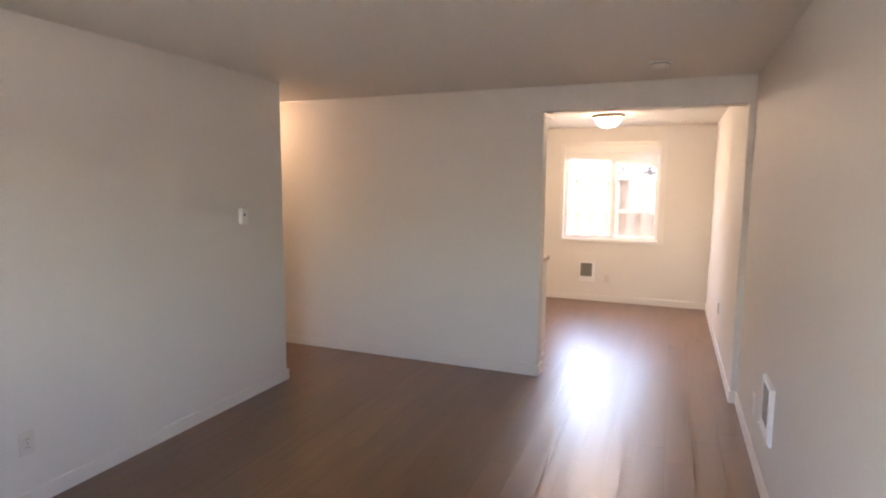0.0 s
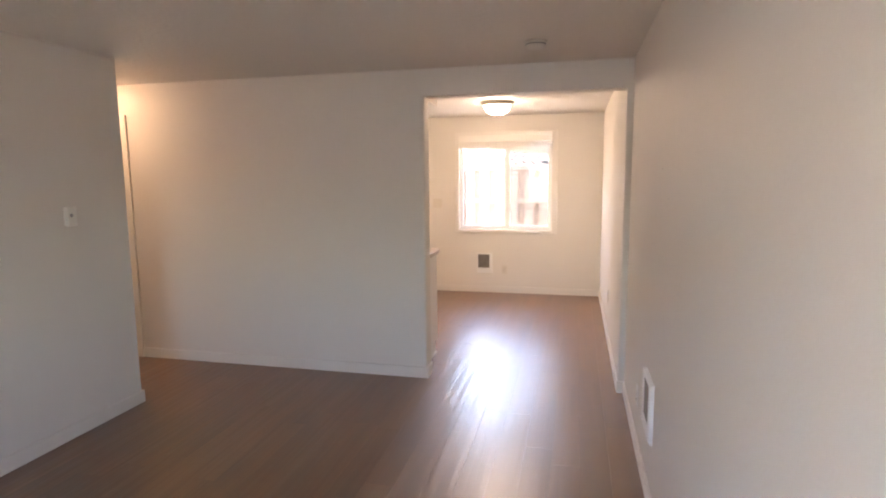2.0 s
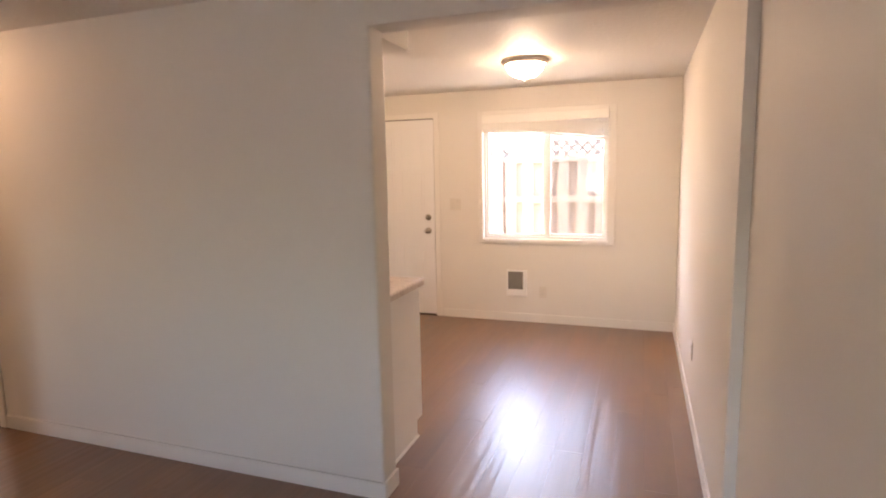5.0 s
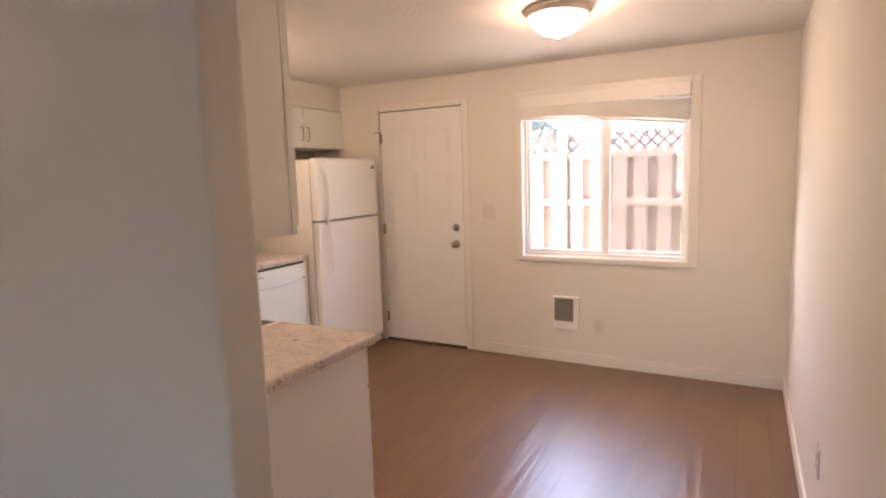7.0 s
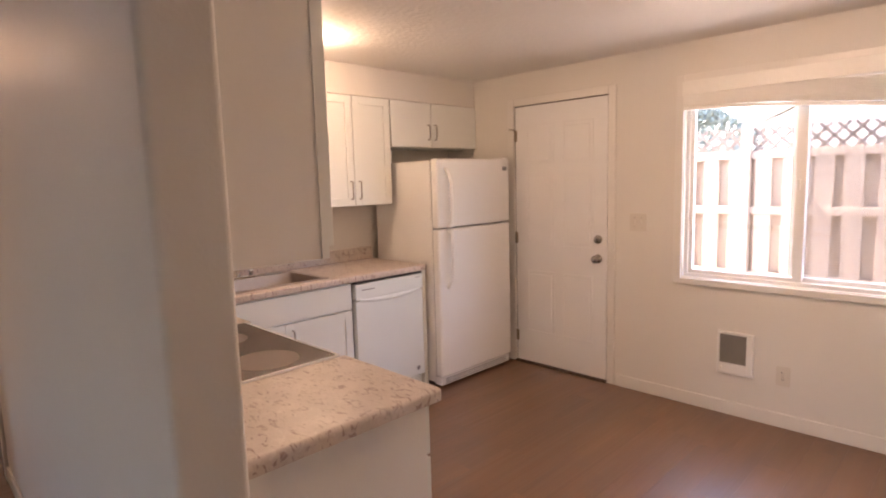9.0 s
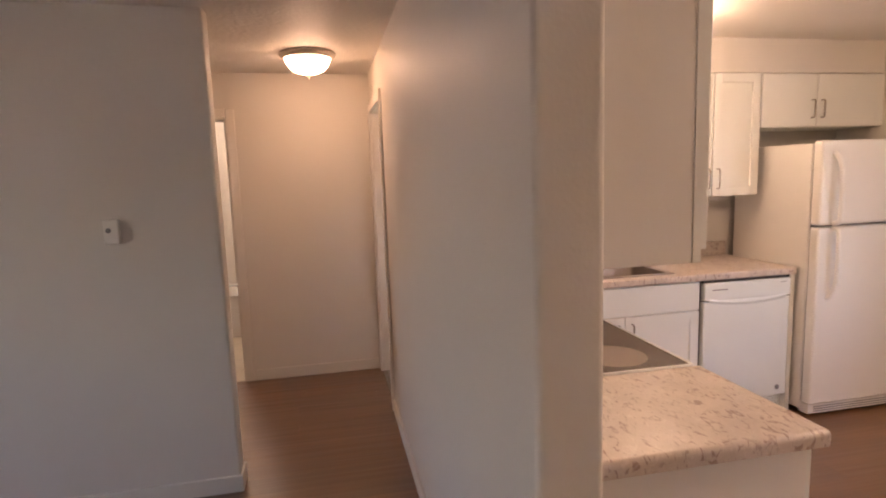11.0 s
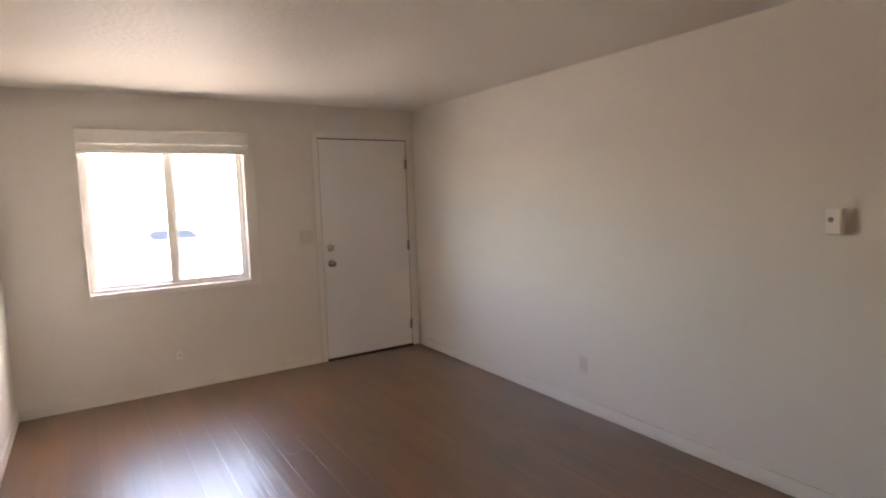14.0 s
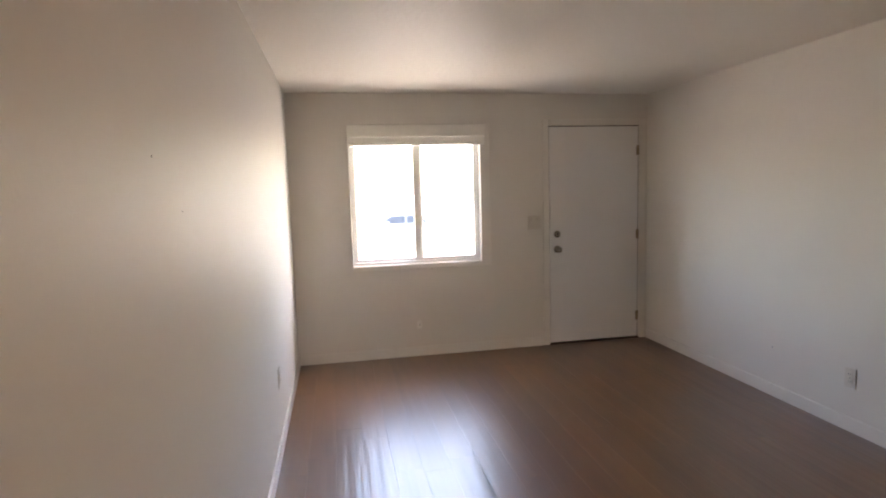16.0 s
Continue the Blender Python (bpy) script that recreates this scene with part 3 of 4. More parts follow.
# ---- lamps on the ceilings ----


def ceiling_light(x, y, mat, label):
    t = thing("ceiling_light", x, y, C - 0.15, label, "ceiling light", "flush dome lights")
    put("rim", lathe([(0.0, C), (0.166, C), (0.173, C - 0.008), (0.170, C - 0.018), (0.154, C - 0.036), (0.147, C - 0.040), (0.140, C - 0.031), (0.0, C - 0.028)], 48, "z", (x, y, 0)), LAMPRIM, t, "brushed nickel rim")
    put("shade", lathe([(0.0, C - 0.130), (0.035, C - 0.128), (0.070, C - 0.119), (0.100, C - 0.102), (0.122, C - 0.080), (0.137, C - 0.048), (0.139, C - 0.033), (0.0, C - 0.033)], 48, "z", (x, y, 0)), mat, t, "glowing frosted glass dome")
    put("finial", lathe([(0.0, C - 0.156), (0.007, C - 0.154), (0.011, C - 0.146), (0.007, C - 0.138), (0.015, C - 0.132), (0.0, C - 0.128)], 16, "z", (x, y, 0)), LAMPRIM, t)
    return t


ceiling_light(0.265, 6.84, KLAMP, "lit frosted dome ceiling light with nickel rim in kitchen")
ceiling_light(-2.73, 4.446, HLAMP, "lit frosted dome ceiling light with nickel rim in hall")
t = thing("globe_light", -1.72, 6.27, C - 0.17, "small lit white globe light above the sink", "ceiling light")
put("canopy", lathe([(0.0, C), (0.055, C), (0.055, C - 0.012), (0.038, C - 0.025), (0.0, C - 0.025)], 28, "z", (-1.72, 6.27, 0)), VINYL, t)
put("globe", lathe([(0.0, C - 0.165)] + [(0.072 * math.sin(a * math.pi / 10), C - 0.093 - 0.072 * math.cos(a * math.pi / 10)) for a in range(1, 10)] + [(0.0, C - 0.021)], 28, "z", (-1.72, 6.27, 0)), BULB, t, "glowing white globe")
t = thing("bath_light", -4.6, 3.5, C - 0.12, "lit white globe light in the bathroom", "ceiling light")
put("globe", lathe([(0.0, C - 0.12), (0.06, C - 0.11), (0.09, C - 0.06), (0.09, C - 0.02), (0.06, C), (0.0, C)], 24, "z", (-4.6, 3.5, 0)), glow("lit_globe_bath", (1.0, 0.86, 0.70), 2.3), t)

t = thing("smoke_detector", 0.84, 4.25, C - 0.045, "round white plastic smoke detector on the ceiling", "smoke detector")
put("base", lathe([(0.0, C), (0.066, C), (0.066, C - 0.012), (0.0, C - 0.012)], 36, "z", (0.84, 4.25, 0)), PLASTIC, t)
put("cover", lathe([(0.0, C - 0.042), (0.030, C - 0.042), (0.046, C - 0.038), (0.055, C - 0.026), (0.058, C - 0.0125), (0.0, C - 0.0125)], 36, "z", (0.84, 4.25, 0)), PLASTIC, t)
put("vent_ring", lathe([(0.0585, C - 0.020), (0.0585, C - 0.016), (0.054, C - 0.016), (0.054, C - 0.020)], 36, "z", (0.84, 4.25, 0)), GREY, t)

# ---- small wall fixtures: built facing +y at the origin, then placed ----


def placed(name, x, y, z, turn, label, category, group=""):
    t = tagged(new(name), label, category, group)
    t.empty_display_size = 0.05
    t.matrix_world = pose(x, y, z, 0, 0, turn)
    return t


def outlet(x, y, z, turn, label="white duplex outlet with cover plate on the wall", mat=None):
    t = placed("wall_outlet", x, y, z, turn, label, "outlet", "wall outlets")
    part("plate", box(-0.036, 0.036, 0, 0.006, -0.058, 0.058, 0.003), mat or OFFWHITE, t)
    for s in (-1, 1):
        r = part("receptacle", box(-0.017, 0.017, 0.005, 0.009, s * 0.020 - 0.014, s * 0.020 + 0.014, 0.003), mat or OFFWHITE, t)
        for q in (-0.006, 0.006):
            part("slot", box(q - 0.001, q + 0.001, 0.0088, 0.0094, s * 0.020 - 0.003, s * 0.020 + 0.006), DARK, r)
    part("screw", lathe([(0.0, 0.0075), (0.003, 0.007), (0.003, 0.005)], 10, "y"), NICKEL, t)
    return t


def switch_plate(x, y, z, turn, label):
    t = placed("light_switch", x, y, z, turn, label, "light switch", "double light switches")
    part("plate", box(-0.060, 0.060, 0, 0.006, -0.060, 0.060, 0.003), OFFWHITE, t)
    for s in (-0.023, 0.023):
        part("toggle", box(s - 0.005, s + 0.005, 0.004, 0.014, -0.006, 0.012, 0.002), OFFWHITE, t)
        for q in (-0.03, 0.03):
            part("screw", lathe([(0.0, 0.0075), (0.003, 0.007), (0.003, 0.005)], 10, "y", (s, 0, q)), NICKEL, t)
    return t


outlet(W, 2.08, 0.318, -90)
outlet(0.188, N, 0.31, 180)
outlet(E, 1.47, 0.42, 90)
outlet(E, 4.04, 0.31, 90, "bright white outlet plate beside the wall heater", VINYL)
outlet(KE, 6.30, 0.40, 90)
t = placed("cable_jack", 0.39, S, 0.285, 0, "small white cable jack plate on the wall", "outlet")
part("plate", box(-0.022, 0.022, 0, 0.006, -0.036, 0.036, 0.003), PLASTIC, t)
part("socket", lathe([(0.0, 0.016), (0.005, 0.016), (0.005, 0.004)], 12, "y"), NICKEL, t)
switch_plate(-0.710, N, 1.18, 180, "almond double light switch plate beside the back door")
switch_plate(-0.695, S, 1.15, 0, "almond double light switch plate beside the front door")

t = placed("thermostat", W, 3.560, 1.320, -90, "white wall thermostat with a dark round sensor", "thermostat")
part("body", box(-0.032, 0.032, 0, 0.034, -0.056, 0.056, 0.006, 3), PLASTIC, t)
part("dial", lathe([(0.0, 0.038), (0.009, 0.038), (0.011, 0.036), (0.011, 0.032)], 20, "y", (0.010, 0, 0.008)), GREY, t, "dark grey round sensor")
t = placed("nail", W, 1.486, 0.338, -90, "small nail stuck in the painted wall", "nail")
part("head", lathe([(0.0, 0.006), (0.004, 0.005), (0.004, 0.003), (0.0015, 0.003), (0.0015, 0.0)], 10, "y"), GREY, t)
for hy, hz in ((3.464, 1.561), (3.256, 1.439)):
    t = placed("nail", E, hy, hz, 90, "small grey nail head in the painted wall", "nail", "nails in the long wall")
    part("head", lathe([(0.0, 0.002), (0.0022, 0.0018), (0.0026, 0.001), (0.001, 0.001), (0.001, 0.0)], 10, "y"), GRILLE, t)
t = tagged(new("threshold_strip", mesh_of("threshold_strip", box(-3.325, -2.615, P0, P0 + 0.034, -0.003, 0.010, 0.004), NICKEL)), "narrow metal threshold strip between plank floor and carpet", "threshold", kind="structure")


def wall_heater(x, y, z, turn, wide, high, grille, label):
    """A recessed electric wall heater: white frame, dark louvred grille."""
    t = placed("wall_heater", x, y, z, turn, label, "wall heater", "electric wall heaters")
    gx0, gx1, gz0, gz1 = grille
    bm = bmesh.new()
    bx(bm, -wide / 2, gx0, 0, 0.022, 0, high, 0.003)
    bx(bm, gx1, wide / 2, 0, 0.022, 0, high, 0.003)
    bx(bm, gx0, gx1, 0, 0.022, 0, gz0, 0.003)
    bx(bm, gx0, gx1, 0, 0.022, gz1, high, 0.003)
    part("cover", bm, ENAMEL, t)
    part("lip", box(-wide / 2 - 0.004, wide / 2 + 0.004, 0, 0.014, -0.012, 0.004, 0.002), ENAMEL, t)
    part("backing", box(gx0, gx1, 0.001, 0.004, gz0, gz1), DARK, t)
    n = 13
    for k in range(n):
        zz = gz0 + (k + 0.5) * (gz1 - gz0) / n
        bm = box(gx0, gx1, -0.001, 0.001, -0.0065, 0.0065)
        bmesh.ops.rotate(bm, verts=bm.verts, cent=(0, 0, 0), matrix=Matrix.Rotation(radians(38), 3, "X"))
        bmesh.ops.translate(bm, verts=bm.verts, vec=(0, 0.013, zz))
        part("louvre", bm, GRILLE, t)
    part("thermostat_knob", lathe([(0.0, 0.032), (0.007, 0.032), (0.008, 0.022)], 16, "y", (gx1 - 0.012, 0, gz0 / 2)), PLASTIC, t)
    return t


wall_heater(-0.072, N, 0.272, 180, 0.204, 0.254, (-0.064, 0.088, 0.058, 0.238), "white electric wall heater with grey louvred grille under window")
wall_heater(E, 3.555, 0.325, 90, 0.26, 0.27, (-0.095, 0.095, 0.055, 0.25), "white electric wall heater with grey grille low on wall")

# ---- kitchen ----
CZ = 0.905                                # counter top height
CF = -1.86                                # front edge of the sink counter
RF = 5.632                                # front edge of the range counter
X1, RX1, RX0 = -0.075, -0.548, -1.262     # counter end, range sides


def shaker(t, axis, plane, a0, a1, z0, z1, face, name="door"):
    """A frame-and-panel front: a frame of four rails round a sunk panel. axis: the way it looks."""
    r, d = 0.055, 0.019

    def slab(u0, u1, w0, w1, d0, d1, bev):
        lo, hi = plane + face * d0, plane + face * d1
        return box(lo, hi, u0, u1, w0, w1, bev) if axis == "x" else box(u0, u1, lo, hi, w0, w1, bev)

    p = put(name, slab(a0 + r - 0.004, a1 - r + 0.004, z0 + r - 0.004, z1 - r + 0.004, 0.0, 0.010, 0.0), CAB, t)
    put("stile", slab(a0, a0 + r, z0, z1, 0, d, 0.0015), CAB, p)
    put("stile", slab(a1 - r, a1, z0, z1, 0, d, 0.0015), CAB, p)
    put("rail", slab(a0 + r, a1 - r, z0, z0 + r, 0, d, 0.0015), CAB, p)
    put("rail", slab(a0 + r, a1 - r, z1 - r, z1, 0, d, 0.0015), CAB, p)
    return p


def bar_pull(t, p, axis, plane, a, z0, z1, face):
    o = plane + face * 0.045
    q = plane + face * 0.017
    pts = [(q, a, z0), (o - face * 0.006, a, z0), (o, a, z0 + 0.006), (o, a, z1 - 0.006), (o - face * 0.006, a, z1), (q, a, z1)]
    if axis == "y":
        pts = [(b, c, d) for c, b, d in pts]
    put("handle", tube(pts, 0.005, 8), NICKEL, p, "satin nickel bar handle")


def base_end():
    """Base cabinet beside the range, its side panel towards the dining area."""
    t = thing("base_cabinet", -0.31, 5.3, 0, "white base cabinet with plain end panel under the counter", "cabinet")
    put("end_panel", boxes((-0.108, -0.090, P1 + 0.002, 5.575, 0.10, CZ - 0.04), (-0.108, -0.090, P1 + 0.002, 5.50, 0.0, 0.10)), CABSIDE, t)
    put("body", box(-0.546, -0.110, P1 + 0.002, 5.572, 0.10, CZ - 0.042), CAB, t)
    put("toe_kick", box(-0.546, -0.110, P1 + 0.02, 5.49, 0.0, 0.10), CABSIDE, t)
    put("shoe_moulding", box(-0.090, -0.078, P1 + 0.002, 5.505, 0.0, 0.014, 0.004), TRIM, t)
    p = shaker(t, "y", 5.576, -0.540, -0.096, 0.11, 0.70, 1)
    bar_pull(t, p, "y", 5.576, -0.49, 0.56, 0.66, 1)
    put("drawer_front", box(-0.540, -0.096, 5.576, 5.595, 0.712, CZ - 0.05, 0.002), CAB, t)
    return t


base_end()


def range_unit():
    t = thing("electric_range", (RX0 + RX1) / 2, 5.3, 0, "white electric range with dark ceramic glass cooktop", "range")
    put("body", box(RX0 + 0.004, RX1 - 0.004, P1 + 0.004, 5.575, 0.0, CZ - 0.02), ENAMEL, t)
    top = put("cooktop_frame", boxes((RX0, RX1, P1 + 0.004, P1 + 0.03, CZ - 0.02, CZ + 0.006), (RX0, RX1, 5.597, 5.606, CZ - 0.02, CZ + 0.006),
                                     (RX0, RX0 + 0.009, P1 + 0.03, 5.597, CZ - 0.02, CZ + 0.006), (RX1 - 0.009, RX1, P1 + 0.03, 5.597, CZ - 0.02, CZ + 0.006)), ENAMEL, t)
    put("glass_top", box(RX0 + 0.009, RX1 - 0.009, P1 + 0.03, 5.597, CZ - 0.01, CZ + 0.004), COOKGLASS, t, "dark brown glossy ceramic glass")
    for bxx, byy, r in ((-1.06, 5.41, 0.10), (-0.70, 5.41, 0.11), (-1.06, 5.15, 0.09), (-0.70, 5.15, 0.09)):
        bm = lathe([(r, CZ + 0.0038), (r, CZ + 0.0045), (0.0, CZ + 0.0045)], 40, "z", (bxx, byy, 0))
        for f in bm.faces:
            f.smooth = False
        put("burner", bm, BURNER, t)
    d = put("oven_door", box(RX0 + 0.006, RX1 - 0.006, 5.575, 5.61, 0.16, 0.78, 0.006), ENAMEL, t)
    put("handle", tube([(RX0 + 0.08, 5.61, 0.74), (RX0 + 0.08, 5.645, 0.74), (RX1 - 0.08, 5.645, 0.74), (RX1 - 0.08, 5.61, 0.74)], 0.011), ENAMEL, d)
    put("drawer", box(RX0 + 0.006, RX1 - 0.006, 5.575, 5.605, 0.03, 0.15, 0.006), ENAMEL, t)
    put("control_panel", box(RX0 + 0.006, RX1 - 0.006, 5.575, 5.60, 0.79, CZ - 0.022, 0.004), ENAMEL, t)
    return t


range_unit()


def countertops():
    t = thing("countertop", -0.3, 5.3, CZ, "beige stone-look laminate countertop with brown veins, rounded edge", "countertop", "laminate countertops")
    bm = box(RX1 + 0.002, X1, P1 + 0.002, RF, CZ - 0.038, CZ)
    edges = [e for e in bm.edges if all(v.co.z > CZ - 1e-4 for v in e.verts) and (all(v.co.x > X1 - 1e-4 for v in e.verts) or all(v.co.y > RF - 1e-4 for v in e.verts))]
    edges += [e for e in bm.edges if all(v.co.z < CZ - 0.03 for v in e.verts) and all(v.co.y > RF - 1e-4 for v in e.verts)]
    edges += [e for e in bm.edges if all(v.co.x > X1 - 1e-4 and v.co.y > RF - 1e-4 for v in e.verts)]
    bmesh.ops.bevel(bm, geom=edges, offset=0.013, segments=4, profile=0.5, affect="EDGES")
    put("slab", bm, COUNTER, t)
    put("backsplash", box(RX1 + 0.002, -0.155, P1 + 0.002, P1 + 0.020, CZ, CZ + 0.095, 0.003), COUNTER, t)

    t = thing("countertop", -2.1, 6.3, CZ, "beige stone-look laminate sink countertop with brown veins", "countertop", "laminate countertops")
    sx0, sx1, sy0, sy1 = -2.395, -1.955, 5.74, 6.46
    bm = bmesh.new()
    xs, ys = (KW + 0.002, sx0, sx1, CF - 0.012, RX0 - 0.002), (P1 + 0.002, RF, sy0, sy1, 7.252)
    grid = [[bm.verts.new((u, v, CZ)) for v in ys] for u in xs]
    for i in range(4):
        for j in range(4):
            if (i == 3 and j > 0) or (i == 1 and j == 2):
                continue
            bm.faces.new((grid[i][j], grid[i + 1][j], grid[i + 1][j + 1], grid[i][j + 1]))
    bmesh.ops.delete(bm, geom=[v for v in bm.verts if not v.link_faces], context="VERTS")
    r = bmesh.ops.extrude_face_region(bm, geom=list(bm.faces))
    bmesh.ops.translate(bm, verts=[g for g in r["geom"] if isinstance(g, bmesh.types.BMVert)], vec=(0, 0, -0.038))
    bmesh.ops.recalc_face_normals(bm, faces=bm.faces)
    put("slab", bm, COUNTER, t)
    bm = box(CF - 0.012, CF, RF, 7.252, CZ - 0.040, CZ + 0.002)
    edges = [e for e in bm.edges if all(v.co.x > CF - 1e-4 for v in e.verts)]
    bmesh.ops.bevel(bm, geom=edges, offset=0.010, segments=4, profile=0.5, affect="EDGES")
    put("front_edge", bm, COUNTER, t)
    put("backsplash", box(KW + 0.002, KW + 0.020, P1 + 0.022, 7.25, CZ, CZ + 0.095, 0.003), COUNTER, t)
    put("backsplash", box(KW + 0.020, RX0 - 0.002, P1 + 0.002, P1 + 0.020, CZ, CZ + 0.095, 0.003), COUNTER, t)
    return sx0, sx1, sy0, sy1


sx0, sx1, sy0, sy1 = countertops()


def sink():
    t = thing("kitchen_sink", (sx0 + sx1) / 2, (sy0 + sy1) / 2, CZ - 0.17, "stainless steel drop-in sink with wide rim", "sink")
    put("rim", boxes((sx0 - 0.02, sx1 + 0.02, sy0 - 0.02, sy0 + 0.012, CZ + 0.0005, CZ + 0.005), (sx0 - 0.02, sx1 + 0.02, sy1 - 0.012, sy1 + 0.02, CZ + 0.0005, CZ + 0.005),
                     (sx0 - 0.02, sx0 + 0.05, sy0 + 0.012, sy1 - 0.012, CZ + 0.0005, CZ + 0.005), (sx1 - 0.012, sx1 + 0.02, sy0 + 0.012, sy1 - 0.012, CZ + 0.0005, CZ + 0.005)), STEEL, t)
    bm = bmesh.new()
    a, b, c, d = sx0 + 0.05, sx1 - 0.012, sy0 + 0.012, sy1 - 0.012
    top = [bm.verts.new(p) for p in ((a, c, CZ + 0.002), (b, c, CZ + 0.002), (b, d, CZ + 0.002), (a, d, CZ + 0.002))]
    low = [bm.verts.new(p) for p in ((a + 0.02, c + 0.02, CZ - 0.16), (b - 0.02, c + 0.02, CZ - 0.16), (b - 0.02, d - 0.02, CZ - 0.16), (a + 0.02, d - 0.02, CZ - 0.16))]
    for k in range(4):
        bm.faces.new((top[k], top[(k + 1) % 4], low[(k + 1) % 4], low[k]))
    bm.faces.new(low)
    edges = [e for e in bm.edges if not all(v.co.z > CZ for v in e.verts)]
    bmesh.ops.bevel(bm, geom=edges, offset=0.025, segments=4, profile=0.5, affect="EDGES")
    for f in bm.faces:
        f.smooth = True
    put("basin", bm, STEEL, t)
    put("drain", lathe([(0.0, CZ - 0.155), (0.04, CZ - 0.155), (0.043, CZ - 0.159), (0.0, CZ - 0.159)], 24, "z", ((a + b) / 2, (c + d) / 2, 0)), CHROME, t)
    fx, fy = sx0 + 0.012, (sy0 + sy1) / 2
    f = thing("faucet", fx, fy, CZ, "chrome two-handle kitchen faucet behind the sink", "faucet")
    put("base", box(fx - 0.022, fx + 0.022, fy - 0.11, fy + 0.11, CZ + 0.005, CZ + 0.022, 0.006), CHROME, f)
    put("spout", tube([(fx, fy, CZ + 0.02), (fx, fy, CZ + 0.075), (fx + 0.02, fy, CZ + 0.105), (fx + 0.10, fy, CZ + 0.125), (fx + 0.17, fy, CZ + 0.118), (fx + 0.185, fy, CZ + 0.09)], 0.010, 12), CHROME, f)
    for s in (-0.085, 0.085):
        put("tap_handle", lathe([(0.0, CZ + 0.062), (0.014, CZ + 0.060), (0.019, CZ + 0.050), (0.016, CZ + 0.036), (0.012, CZ + 0.022), (0.0, CZ + 0.022)], 18, "z", (fx, fy + s, 0)), CHROME, f)


sink()


def sink_base():
    t = thing("sink_base_cabinet", -2.17, 6.1, 0, "white shaker base cabinet under the sink with nickel pulls", "cabinet")
    put("body", boxes((KW + 0.004, -1.905, 5.64, 6.615, 0.10, CZ - 0.18), (-1.93, -1.905, 5.64, 6.615, CZ - 0.18, CZ - 0.042)), CAB, t)
    put("toe_kick", box(KW + 0.1, -1.97, 5.64, 6.615, 0.0, 0.10), CABSIDE, t)
    put("false_front", box(-1.905, -1.886, 5.66, 6.610, 0.695, CZ - 0.052, 0.002), CAB, t)
    for a0, a1, hy in ((5.66, 6.133, 6.093), (6.137, 6.610, 6.178)):
        p = shaker(t, "x", -1.905, a0, a1, 0.115, 0.683, 1)
        bar_pull(t, p, "x", -1.905, hy, 0.545, 0.640, 1)


sink_base()


def dishwasher():
    y0, y1, fx = 6.628, 7.212, -1.862
    t = thing("dishwasher", -2.15, 6.85, 0, "white built-in dishwasher with curved pocket handle", "dishwasher")
    put("tub", box(KW + 0.02, -1.905, y0 + 0.004, y1 - 0.004, 0.02, CZ - 0.045), GREY, t)
    put("door_panel", box(-1.905, fx - 0.004, y0, y1, 0.115, 0.735, 0.006), DISHW, t)
    put("control_panel", box(-1.905, fx, y0, y1, 0.742, CZ - 0.058, 0.008, 3), DISHW, t)
    bm = bmesh.new()
    prev = None
    n = 16
    for i in range(n + 1):
        u = i / n
        yy = y0 + 0.03 + u * (y1 - y0 - 0.06)
        drop = 0.028 * (1 - (2 * u - 1) ** 2)
        row = [bm.verts.new(p) for p in ((fx - 0.006, yy, 0.757), (fx + 0.003, yy, 0.752 - drop), (fx + 0.002, yy, 0.744 - drop), (fx - 0.006, yy, 0.722 - drop * 0.6))]
        if prev:
            for q in range(3):
                bm.faces.new((prev[q], prev[q + 1], row[q + 1], row[q]))
        prev = row
    for f in bm.faces:
        f.smooth = True
    bmesh.ops.recalc_face_normals(bm, faces=bm.faces)
    put("handle", bm, DISHW, t, "curved white pocket handle")
    put("vent", box(fx - 0.001, fx + 0.0015, y0 + 0.049, y0 + 0.152, 0.803, 0.810), GREY, t, "dark vent slot")
    put("indicator", box(fx - 0.001, fx + 0.001, y1 - 0.07, y1 - 0.03, 0.824, 0.828), GREY, t)
    put("badge", lathe([(0.0, 0.002), (0.015, 0.002), (0.016, 0.0)], 24, "x", (fx - 0.004, y1 - 0.062, 0.168)), GREY, t, "small dark round badge")
    put("kick_plate", box(-1.93, -1.905, y0, y1, 0.012, 0.105, 0.003), DISHW, t)
    # solid near-black strip painted in as the shade below the counter edge
    put("top_gap_shade", box(-1.90, fx - 0.012, y0, y1, CZ - 0.056, CZ - 0.040), DARK, t)
    f = thing("filler_panel", -2.18, 7.2, 0, "white filler panel between dishwasher and refrigerator", "panel")
    put("panel", box(KW + 0.004, -1.872, 7.218, 7.248, 0.0, CZ - 0.042, 0.002), CAB, f)


dishwasher()


